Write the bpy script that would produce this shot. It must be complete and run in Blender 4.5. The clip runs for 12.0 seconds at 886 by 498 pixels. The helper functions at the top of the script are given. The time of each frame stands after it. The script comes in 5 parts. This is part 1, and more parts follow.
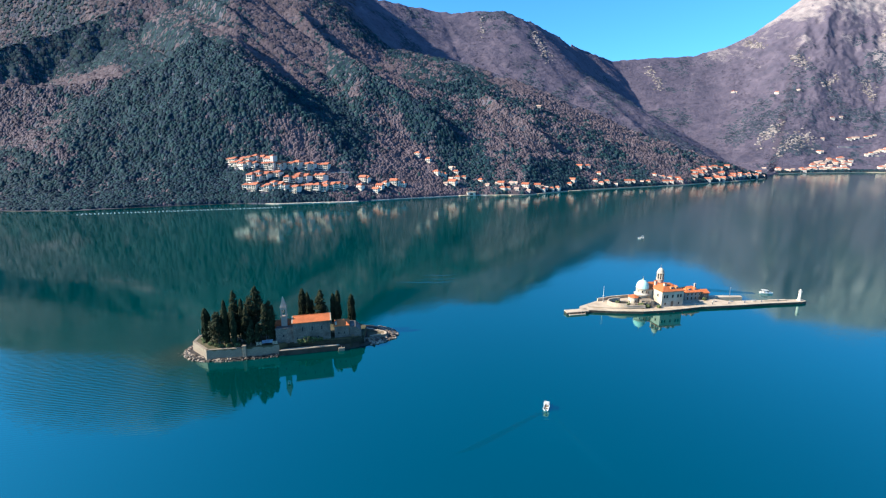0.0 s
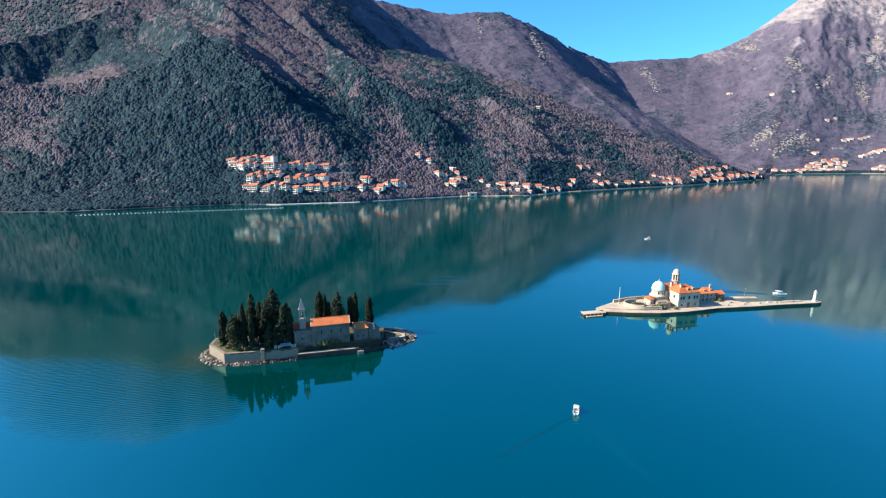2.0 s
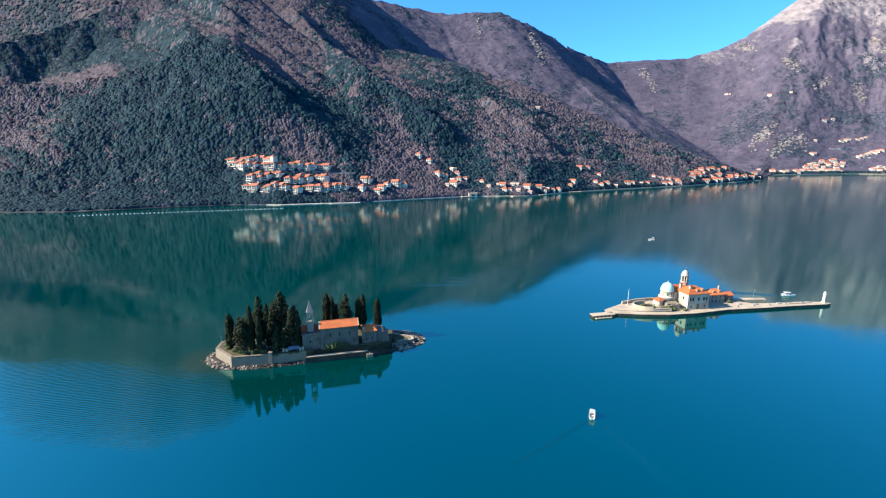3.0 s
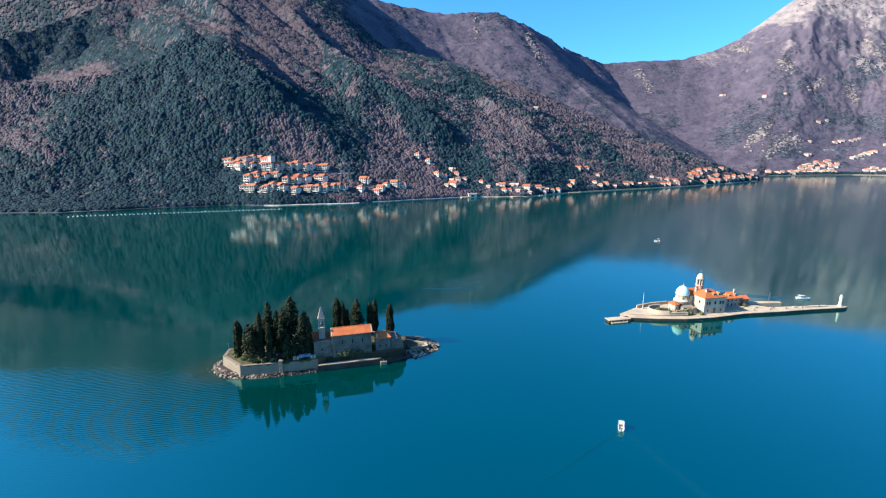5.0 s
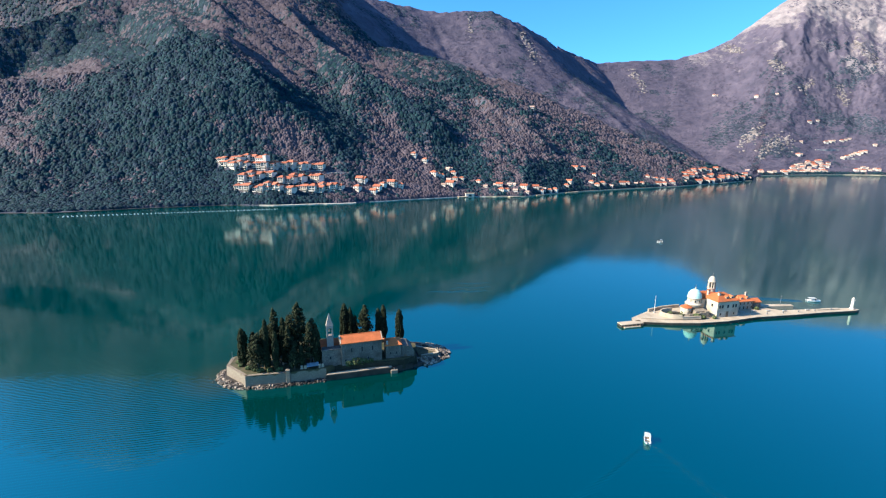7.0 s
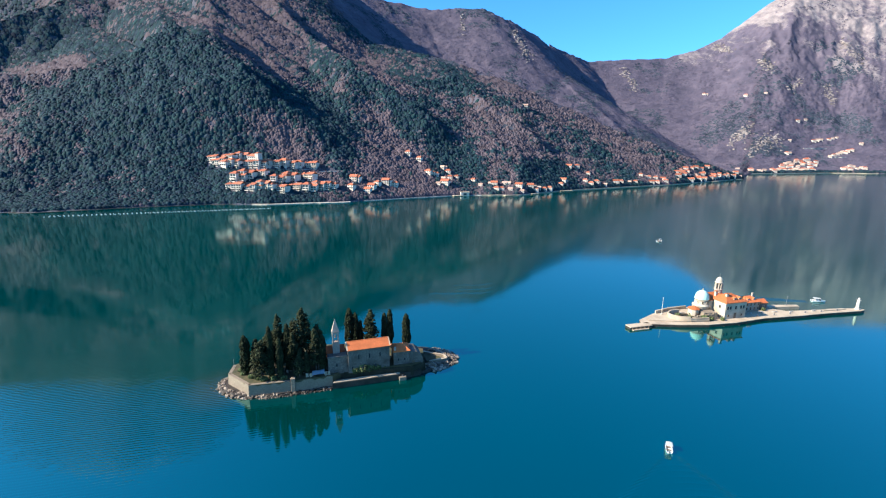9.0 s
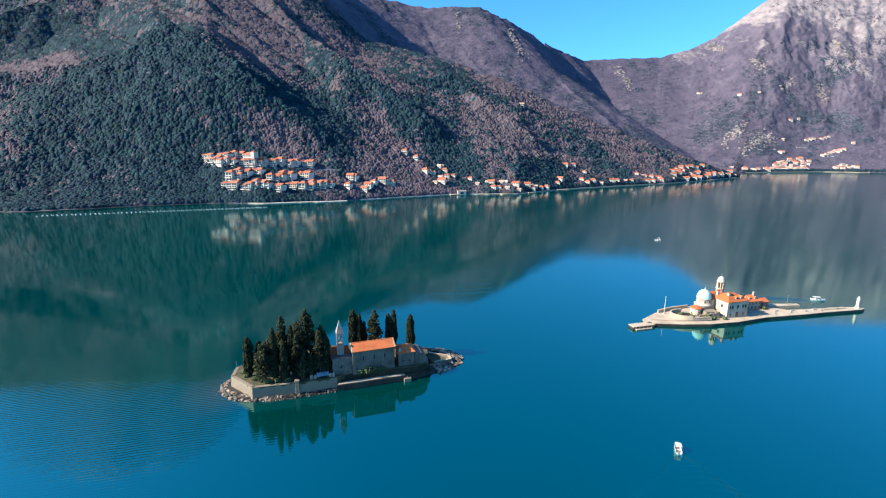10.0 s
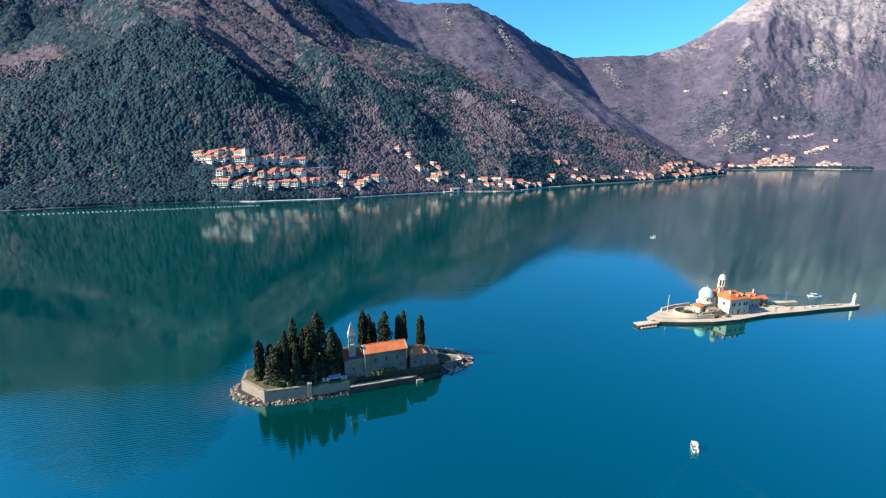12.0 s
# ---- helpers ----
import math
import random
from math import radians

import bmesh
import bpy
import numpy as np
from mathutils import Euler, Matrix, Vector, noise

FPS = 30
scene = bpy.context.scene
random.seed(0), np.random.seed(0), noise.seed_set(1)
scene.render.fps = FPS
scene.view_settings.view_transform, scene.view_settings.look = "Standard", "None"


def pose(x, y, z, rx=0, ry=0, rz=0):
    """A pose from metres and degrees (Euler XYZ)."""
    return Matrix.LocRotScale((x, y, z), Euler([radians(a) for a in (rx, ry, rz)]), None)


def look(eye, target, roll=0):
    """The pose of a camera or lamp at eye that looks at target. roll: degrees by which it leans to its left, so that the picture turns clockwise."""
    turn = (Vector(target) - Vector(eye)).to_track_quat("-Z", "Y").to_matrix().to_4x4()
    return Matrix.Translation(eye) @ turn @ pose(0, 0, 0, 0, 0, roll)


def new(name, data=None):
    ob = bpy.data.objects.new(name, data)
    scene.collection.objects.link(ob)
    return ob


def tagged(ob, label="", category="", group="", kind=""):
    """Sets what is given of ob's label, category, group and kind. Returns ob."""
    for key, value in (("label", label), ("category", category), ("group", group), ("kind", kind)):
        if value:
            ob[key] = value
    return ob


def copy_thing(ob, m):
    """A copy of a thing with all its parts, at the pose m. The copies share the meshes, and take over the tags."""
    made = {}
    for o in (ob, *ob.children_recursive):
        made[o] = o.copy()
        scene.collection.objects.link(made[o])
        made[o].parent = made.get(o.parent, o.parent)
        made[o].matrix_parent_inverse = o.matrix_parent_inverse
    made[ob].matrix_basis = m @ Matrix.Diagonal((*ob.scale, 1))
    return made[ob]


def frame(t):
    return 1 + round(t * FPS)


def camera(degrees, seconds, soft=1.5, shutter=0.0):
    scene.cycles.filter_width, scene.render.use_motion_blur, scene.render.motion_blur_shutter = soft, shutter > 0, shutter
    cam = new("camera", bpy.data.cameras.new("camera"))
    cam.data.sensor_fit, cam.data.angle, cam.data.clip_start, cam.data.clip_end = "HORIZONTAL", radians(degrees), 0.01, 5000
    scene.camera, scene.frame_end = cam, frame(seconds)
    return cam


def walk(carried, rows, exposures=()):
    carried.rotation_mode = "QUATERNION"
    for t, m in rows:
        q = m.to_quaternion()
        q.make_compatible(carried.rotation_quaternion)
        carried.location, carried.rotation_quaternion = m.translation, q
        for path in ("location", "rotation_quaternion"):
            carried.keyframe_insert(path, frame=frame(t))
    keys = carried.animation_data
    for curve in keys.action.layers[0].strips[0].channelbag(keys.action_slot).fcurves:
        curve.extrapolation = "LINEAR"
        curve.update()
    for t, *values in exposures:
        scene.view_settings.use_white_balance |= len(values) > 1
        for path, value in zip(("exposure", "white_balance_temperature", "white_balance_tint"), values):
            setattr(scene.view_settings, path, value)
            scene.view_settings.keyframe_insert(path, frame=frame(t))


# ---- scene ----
# ---------------------------------------------------------------- camera
cam = camera(89.25, 12.0, soft=1.2)
walk(cam, [
    (0.0, look((26.05, -12.80, 75.50), (22.52, 84.73, 53.67), -0.04)),
    (1.5, look((18.84, -11.76, 75.36), (16.09, 85.82, 53.65), 0.02)),
    (3.0, look((11.68, -8.66, 75.22), (9.72, 88.96, 53.60), 0.09)),
    (5.0, look((3.74, -3.02, 75.25), (2.99, 94.62, 53.66), 0.22)),
    (6.0, look((0.05, -0.02, 75.31), (0.03, 97.61, 53.66), 0.28)),
    (7.0, look((-3.18, 2.89, 75.66), (-2.36, 100.49, 53.89), 0.35)),
    (9.0, look((-9.26, 7.95, 76.16), (-6.48, 105.42, 53.98), 0.43)),
    (10.5, look((-14.39, 9.86, 76.51), (-9.88, 107.16, 53.88), 0.51)),
    (12.0, look((-20.14, 10.77, 77.35), (-13.74, 107.84, 54.21), 0.57)),
], exposures=[(0.0, 1.56, 4960, 18), (12.0, 1.56, 4960, 18)])

# ---------------------------------------------------------------- world and sun
SUN = Vector((-0.835, -0.15, 0.51)).normalized()
world = bpy.data.worlds.new("sky")
scene.world = world
world.use_nodes = True
wn = world.node_tree.nodes
wl = world.node_tree.links
wn.clear()
sky = wn.new("ShaderNodeTexSky")
sky.sky_type = "NISHITA"
sky.sun_disc = False
sky.sun_elevation = math.asin(SUN.z)
sky.sun_rotation = math.atan2(SUN.x, SUN.y)
sky.altitude = 50
sky.air_density, sky.dust_density, sky.ozone_density = 1.0, 1.1, 2.8
bg = wn.new("ShaderNodeBackground")
bg.inputs["Strength"].default_value = 0.088
wout = wn.new("ShaderNodeOutputWorld")
tint = wn.new("ShaderNodeMix")
tint.data_type, tint.blend_type = "RGBA", "MULTIPLY"
tint.inputs[0].default_value, tint.inputs[7].default_value = 1.0, (0.47, 0.82, 0.9, 1)
wl.new(sky.outputs[0], tint.inputs[6])
wl.new(tint.outputs[2], bg.inputs["Color"])
wl.new(bg.outputs[0], wout.inputs["Surface"])
sun = new("sun", bpy.data.lights.new("sun", "SUN"))
sun.data.energy, sun.data.angle, sun.data.color = 5.3, radians(0.53), (1.0, 0.79, 0.45)
sun.matrix_world = look(Vector((0, 0, 300)) + SUN * 500, (0, 0, 300))


# ---------------------------------------------------------------- materials
def material(name, rough=0.8, spec=0.3):
    m = bpy.data.materials.new(name)
    m.use_nodes = True
    n, l = m.node_tree.nodes, m.node_tree.links
    b = n["Principled BSDF"]
    b.inputs["Roughness"].default_value = rough
    b.inputs["Specular IOR Level"].default_value = spec
    return m, n, l, b


def ramp(n, stops):
    r = n.new("ShaderNodeValToRGB")
    while len(r.color_ramp.elements) < len(stops):
        r.color_ramp.elements.new(0.5)
    for e, (p, c) in zip(r.color_ramp.elements, stops):
        e.position, e.color = p, (*c, 1)
    return r


def noise_tex(n, l, scale, detail=5, rough=0.6, source="Object", stretch=None):
    co = n.new("ShaderNodeTexCoord")
    t = n.new("ShaderNodeTexNoise")
    t.inputs["Scale"].default_value, t.inputs["Detail"].default_value, t.inputs["Roughness"].default_value = scale, detail, rough
    out = co.outputs[source]
    if stretch:
        mp = n.new("ShaderNodeMapping")
        mp.inputs["Scale"].default_value = stretch
        l.new(out, mp.inputs["Vector"])
        out = mp.outputs[0]
    l.new(out, t.inputs["Vector"])
    return t


def mix(n, l, fac, a, b, mode="MIX"):
    m = n.new("ShaderNodeMix")
    m.data_type, m.blend_type = "RGBA", mode
    for sock, v in ((0, fac), (6, a), (7, b)):
        if isinstance(v, (tuple, float, int)):
            m.inputs[sock].default_value = (*v, 1) if isinstance(v, tuple) else v
        else:
            l.new(v, m.inputs[sock])
    return m.outputs[2]


def bump(n, l, b, height, strength=0.4, dist=0.1):
    k = n.new("ShaderNodeBump")
    k.inputs["Strength"].default_value, k.inputs["Distance"].default_value = strength, dist
    l.new(height, k.inputs["Height"])
    l.new(k.outputs[0], b.inputs["Normal"])


def mottled(name, dark, light, scale=1.0, rough=0.85, stain=None, bumps=0.4, dist=0.05, spec=0.25, island=0.0, objects=0.0, hue=0.0):
    """Two colours broken up at two scales, with stains, grain relief and chance shifts from piece to piece."""
    m, n, l, b = material(name, rough, spec)
    big = noise_tex(n, l, 0.35 * scale, 4)
    fine = noise_tex(n, l, 3.5 * scale, 6, 0.7)
    r1 = ramp(n, [(0.3, dark), (0.7, light)])
    l.new(fine.outputs["Fac"], r1.inputs[0])
    col = r1.outputs[0]
    r2 = ramp(n, [(0.42, (0, 0, 0)), (0.68, (1, 1, 1))])
    l.new(big.outputs["Fac"], r2.inputs[0])
    col = mix(n, l, r2.outputs[0], col, stain or tuple(0.72 * c for c in dark))
    if island or objects:
        info = n.new("ShaderNodeNewGeometry" if island else "ShaderNodeObjectInfo")
        h = n.new("ShaderNodeHueSaturation")
        mr = n.new("ShaderNodeMapRange")
        amount = island or objects
        mr.inputs["To Min"].default_value, mr.inputs["To Max"].default_value = 1 - amount, 1 + amount
        l.new(info.outputs["Random Per Island" if island else "Random"], mr.inputs["Value"])
        l.new(mr.outputs[0], h.inputs["Value"])
        if hue:
            wn2 = n.new("ShaderNodeTexWhiteNoise")
            wn2.noise_dimensions = "1D"
            l.new(info.outputs["Random Per Island"], wn2.inputs["W"])
            hr = n.new("ShaderNodeMapRange")
            hr.inputs["To Min"].default_value, hr.inputs["To Max"].default_value = 0.5 - hue, 0.5 + hue
            l.new(wn2.outputs["Value"], hr.inputs["Value"])
            l.new(hr.outputs[0], h.inputs["Hue"])
        l.new(col, h.inputs["Color"])
        col = h.outputs[0]
    l.new(col, b.inputs["Base Color"])
    bump(n, l, b, fine.outputs["Fac"], bumps, dist)
    return m


# Darker than RUBBLE: shade on the church front is put into the colour.
STONE = mottled("grey_limestone_wall", (0.0504, 0.0432, 0.0374), (0.216, 0.184, 0.155), 0.75, stain=(0.0648, 0.0547, 0.0461), bumps=0.6, dist=0.08)
# Lighter than STONE: sun on the retaining wall is put into the colour.
RUBBLE = mottled("warm_rubble_masonry", (0.0917, 0.071, 0.0496), (0.297, 0.24, 0.173), 0.9, stain=(0.168, 0.133, 0.096), bumps=0.5, dist=0.06)
PALE = mottled("pale_quay_stone", (0.329, 0.26, 0.179), (0.463, 0.378, 0.269), 0.8, stain=(0.294, 0.23, 0.159))
PLASTER = mottled("lime_plaster", (0.27, 0.215, 0.175), (0.46, 0.38, 0.31), 0.7, stain=(0.22, 0.175, 0.14), bumps=0.2)
LIMEWASH = mottled("limewashed_plaster", (0.348, 0.294, 0.22), (0.48, 0.425, 0.333), 0.5, stain=(0.29, 0.237, 0.173), bumps=0.15)
WHITE = mottled("white_render", (0.568, 0.489, 0.396), (0.722, 0.649, 0.55), 0.3, bumps=0.1, objects=0.1)
ROCK = mottled("shore_rock", (0.0634, 0.0475, 0.0349), (0.364, 0.293, 0.222), 1.0, island=0.8)
WETROCK = mottled("wet_dark_stone", (0.022, 0.018, 0.015), (0.065, 0.053, 0.042), 1.0, rough=0.6)
SOIL = mottled("dry_grass_soil", (0.055, 0.0468, 0.022), (0.11, 0.088, 0.0468), 0.8, stain=(0.033, 0.0385, 0.0165))
# Earth of bank and garden; the shade on it is in the dark colour.
SHADED_EARTH = mottled("shaded_earth", (0.0168, 0.0168, 0.0098), (0.049, 0.0434, 0.0266), 0.9, bumps=0.8, dist=0.3)
GRAVEL = mottled("beach_gravel", (0.4, 0.34, 0.27), (0.58, 0.5, 0.4), 0.3)
CYPRESS = mottled("cypress_foliage", (0.0082, 0.0115, 0.00574), (0.0344, 0.0394, 0.0164), 1.5, bumps=0.6, island=0.5, spec=0.1)
PINE = mottled("pine_foliage", (0.00984, 0.0139, 0.00656), (0.0492, 0.0525, 0.023), 1.5, bumps=0.6, island=0.5, spec=0.1)
SHRUB = mottled("shrub_foliage", (0.045, 0.06, 0.022), (0.125, 0.14, 0.06), 1.5, island=0.5, spec=0.1)
BARK = mottled("bark", (0.06, 0.045, 0.035), (0.14, 0.11, 0.085), 2.0)
# Evergreen with the blue of haze added to its base colour.
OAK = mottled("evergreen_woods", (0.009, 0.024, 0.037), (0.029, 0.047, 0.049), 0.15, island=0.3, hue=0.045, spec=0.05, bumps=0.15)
# Paler, bluer copy of the near evergreens: distance haze in the colour.
HAZED_OAK = mottled("hazed_evergreen_woods", (0.036, 0.046, 0.062), (0.056, 0.068, 0.082), 0.1, island=0.15, hue=0.02, spec=0.05, bumps=0.1)
# Mauve of the far woods is distance haze put into the colour.
HAZED_WOODS = mottled("hazed_bare_woods", (0.0741, 0.0655, 0.0893), (0.114, 0.0988, 0.127), 0.1, island=0.12, hue=0.02, spec=0.05, bumps=0.1)
# Brown twigs, with the mauve of the slopes' haze mixed into the colour.
BARE = mottled("hazed_winter_woods", (0.069, 0.056, 0.065), (0.119, 0.092, 0.1), 0.15, island=0.16, hue=0.025, spec=0.05, bumps=0.15)
CRAG = mottled("limestone_crag", (0.14, 0.119, 0.111), (0.265, 0.226, 0.206), 0.06, bumps=0.8, dist=2.0, island=0.25)
WOOD = mottled("weathered_wood", (0.1, 0.07, 0.045), (0.24, 0.17, 0.11), 2.0)
HULL = mottled("white_hull_paint", (0.68, 0.68, 0.66), (0.8, 0.8, 0.78), 0.6, rough=0.35, bumps=0.05)
CANVAS = mottled("white_canvas", (0.66, 0.64, 0.6), (0.8, 0.78, 0.74), 0.8, bumps=0.1)
TARP = mottled("faded_tarpaulin", (0.35, 0.42, 0.5), (0.6, 0.64, 0.68), 1.0, rough=0.5)
METAL = mottled("painted_iron", (0.1, 0.1, 0.1), (0.2, 0.2, 0.2), 2.0, rough=0.5)
DOME = mottled("verdigris_copper", (0.2, 0.4, 0.37), (0.36, 0.56, 0.51), 0.6, stain=(0.45, 0.58, 0.52), bumps=0.1)
CONCRETE = mottled("concrete", (0.3, 0.28, 0.25), (0.45, 0.42, 0.38), 0.4)
FLOAT = mottled("white_plastic", (0.4, 0.44, 0.45), (0.6, 0.62, 0.62), 0.6, rough=0.4, bumps=0.05)


def tile_material(name, dark, light, pitch):
    """Clay tiles: rows up the slope as relief, each course and patch a little different."""
    m, n, l, b = material(name, 0.75, 0.25)
    fine = noise_tex(n, l, 2.2, 6, 0.75)
    big = noise_tex(n, l, 0.3, 3)
    r = ramp(n, [(0.25, dark), (0.75, light)])
    l.new(fine.outputs["Fac"], r.inputs[0])
    r2 = ramp(n, [(0.45, (0, 0, 0)), (0.7, (0.6, 0.6, 0.6))])
    l.new(big.outputs["Fac"], r2.inputs[0])
    col = mix(n, l, r2.outputs[0], r.outputs[0], tuple(0.45 * c for c in light))
    info = n.new("ShaderNodeObjectInfo")
    h = n.new("ShaderNodeHueSaturation")
    mr = n.new("ShaderNodeMapRange")
    mr.inputs["To Min"].default_value, mr.inputs["To Max"].default_value = 0.6, 1.15
    l.new(info.outputs["Random"], mr.inputs["Value"])
    l.new(mr.outputs[0], h.inputs["Value"])
    l.new(col, h.inputs["Color"])
    l.new(h.outputs[0], b.inputs["Base Color"])
    co = n.new("ShaderNodeTexCoord")
    w = n.new("ShaderNodeTexWave")
    w.inputs["Scale"].default_value, w.inputs["Distortion"].default_value = pitch, 0.6
    l.new(co.outputs["Object"], w.inputs["Vector"])
    bump(n, l, b, w.outputs["Fac"], 0.5, 0.06)
    return m


TILE = tile_material("clay_roof_tiles", (0.333, 0.081, 0.0216), (0.54, 0.162, 0.045), 1.4)
TILE_PALE = tile_material("bleached_clay_roof", (0.36, 0.22, 0.16), (0.55, 0.38, 0.29), 0.6)
TILE_FAR = tile_material("faded_clay_roof", (0.289, 0.0808, 0.0382), (0.476, 0.162, 0.0808), 0.6)

GLASS, _n, _l, _b = material("dark_window_glass", 0.12, 0.5)
_b.inputs["Base Color"].default_value = (0.02, 0.025, 0.03, 1)


def water_material():
    m, n, l, b = material("calm_sea_water", 0.06, 0.5)
    b.inputs["IOR"].default_value = 2.8
    b.inputs["Specular Tint"].default_value = (0.48, 1.0, 0.95, 1)
    big = noise_tex(n, l, 0.006, 3, 0.5)
    r = ramp(n, [(0.35, (0.0003, 0.023, 0.022)), (0.7, (0.0004, 0.029, 0.027))])
    l.new(big.outputs["Fac"], r.inputs[0])
    geo = n.new("ShaderNodeNewGeometry")
    shoal = n.new("ShaderNodeVectorMath")
    shoal.operation = "DISTANCE"
    shoal.inputs[1].default_value = (-76, 141, 0)
    l.new(geo.outputs["Position"], shoal.inputs[0])
    shallow = n.new("ShaderNodeMapRange")
    shallow.inputs["From Min"].default_value, shallow.inputs["From Max"].default_value = 15, 3
    shallow.inputs["To Max"].default_value = 0.75
    l.new(shoal.outputs["Value"], shallow.inputs["Value"])
    l.new(mix(n, l, shallow.outputs[0], r.outputs[0], (0.022, 0.03, 0.018)), b.inputs["Base Color"])
    rip = noise_tex(n, l, 0.35, 4, 0.6, stretch=(1.0, 2.2, 1.0))
    swell = noise_tex(n, l, 0.04, 2, 0.5)
    r2 = ramp(n, [(0.45, (0.15, 0.15, 0.15)), (0.65, (1, 1, 1))])
    l.new(swell.outputs["Fac"], r2.inputs[0])
    h = mix(n, l, r2.outputs[0], (0.5, 0.5, 0.5), rip.outputs["Fac"])
    far = n.new("ShaderNodeVectorMath")
    far.operation = "DISTANCE"
    far.inputs[1].default_value = (-100, 116, 0)
    l.new(geo.outputs["Position"], far.inputs[0])
    near = n.new("ShaderNodeMapRange")
    near.inputs["From Min"].default_value, near.inputs["From Max"].default_value = 62, 12
    l.new(far.outputs["Value"], near.inputs["Value"])
    co = n.new("ShaderNodeTexCoord")
    mp = n.new("ShaderNodeMapping")
    mp.inputs["Rotation"].default_value = (0, 0, radians(-12))
    l.new(co.outputs["Object"], mp.inputs["Vector"])
    px = n.new("ShaderNodeSeparateXYZ")
    l.new(geo.outputs["Position"], px.inputs[0])
    wind = n.new("ShaderNodeMapRange")
    wind.inputs["From Min"].default_value, wind.inputs["From Max"].default_value = 190, 560
    wind.inputs["To Min"].default_value, wind.inputs["To Max"].default_value = 0.05, 0.12
    east = n.new("ShaderNodeMath")
    east.operation = "MULTIPLY_ADD"
    east.inputs[1].default_value = 0.35
    l.new(px.outputs["X"], east.inputs[0])
    l.new(px.outputs["Y"], east.inputs[2])
    l.new(east.outputs[0], wind.inputs["Value"])
    l.new(wind.outputs[0], b.inputs["Roughness"])
    wave = n.new("ShaderNodeTexWave")
    wave.bands_direction = "Y"
    wave.inputs["Scale"].default_value, wave.inputs["Distortion"].default_value = 0.3, 4.0
    wave.inputs["Detail"].default_value, wave.inputs["Detail Scale"].default_value = 3.0, 0.8
    l.new(mp.outputs[0], wave.inputs["Vector"])
    patch = mix(n, l, near.outputs[0], (0.5, 0.5, 0.5), wave.outputs["Fac"])
    h = mix(n, l, 0.55, h, patch)
    bump(n, l, b, h, 0.09, 0.5)
    return m


WATER = water_material()


def ground_material():
    m, n, l, b = material("mountain_ground", 0.95, 0.1)
    geo = n.new("ShaderNodeNewGeometry")
    wood = noise_tex(n, l, 0.012, 8, 0.65)
    # Dark blue near ground: shade between the crowns put into the colour.
    r = ramp(n, [(0.3, (0.036, 0.044, 0.06)), (0.5, (0.064, 0.064, 0.082)), (0.7, (0.1, 0.094, 0.116))])
    l.new(wood.outputs["Fac"], r.inputs[0])
    crag = noise_tex(n, l, 0.006, 10, 0.72, stretch=(1.0, 0.6, 0.5))
    pos = n.new("ShaderNodeSeparateXYZ")
    l.new(geo.outputs["Position"], pos.inputs[0])
    # Slopes farther back turn mauve: haze painted into the ground colour.
    hazed = ramp(n, [(0.3, (0.06, 0.055, 0.076)), (0.5, (0.086, 0.073, 0.098)), (0.7, (0.118, 0.098, 0.122))])
    l.new(wood.outputs["Fac"], hazed.inputs[0])
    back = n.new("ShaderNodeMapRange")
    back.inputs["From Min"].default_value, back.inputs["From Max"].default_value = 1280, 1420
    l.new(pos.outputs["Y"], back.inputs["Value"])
    slopes = mix(n, l, back.outputs[0], r.outputs[0], hazed.outputs[0])
    up = n.new("ShaderNodeMapRange")
    up.inputs["From Min"].default_value, up.inputs["From Max"].default_value = 120, 900
    up.inputs["To Min"].default_value, up.inputs["To Max"].default_value = -0.16, 0.2
    l.new(pos.outputs["Z"], up.inputs["Value"])
    east = n.new("ShaderNodeMapRange")
    east.inputs["From Min"].default_value, east.inputs["From Max"].default_value = 700, 2000
    east.inputs["To Min"].default_value, east.inputs["To Max"].default_value = -0.03, 0.06
    l.new(pos.outputs["X"], east.inputs["Value"])
    a1 = n.new("ShaderNodeMath")
    l.new(crag.outputs["Fac"], a1.inputs[0])
    l.new(up.outputs[0], a1.inputs[1])
    a2 = n.new("ShaderNodeMath")
    l.new(a1.outputs[0], a2.inputs[0])
    l.new(east.outputs[0], a2.inputs[1])
    r3 = ramp(n, [(0.58, (0, 0, 0)), (0.68, (1, 1, 1))])
    l.new(a2.outputs[0], r3.inputs[0])
    grain = noise_tex(n, l, 0.03, 10, 0.75, stretch=(1.0, 0.7, 0.6))
    stone = ramp(n, [(0.3, (0.14, 0.12, 0.125)), (0.7, (0.31, 0.26, 0.245))])
    l.new(grain.outputs["Fac"], stone.inputs[0])
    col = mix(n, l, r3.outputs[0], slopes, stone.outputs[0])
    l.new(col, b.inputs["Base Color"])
    bump(n, l, b, grain.outputs["Fac"], 0.5, 12.0)
    return m


GROUND = ground_material()


# ---------------------------------------------------------------- building blocks
def part(name, bm, mat, parent, label=""):
    me = bpy.data.meshes.new(name)
    bm.to_mesh(me)
    bm.free()
    me.materials.append(mat)
    ob = new(name, me)
    ob.parent = parent
    if label:
        ob["label"] = label
    return ob


def thing(name, x, y, z, turn, label, category, group="", kind=""):
    ob = new(name)
    ob.empty_display_size = 0.5
    ob.matrix_basis = pose(x, y, z, 0, 0, turn)
    return tagged(ob, label, category, group, kind)


def single(name, bm, mat, label, category="", group="", kind="", m=None):
    ob = part(name, bm, mat, None)
    if m is not None:
        ob.matrix_basis = m
    return tagged(ob, label, category, group, kind)


def face(bm, pts):
    return bm.faces.new([bm.verts.new(p) for p in pts])


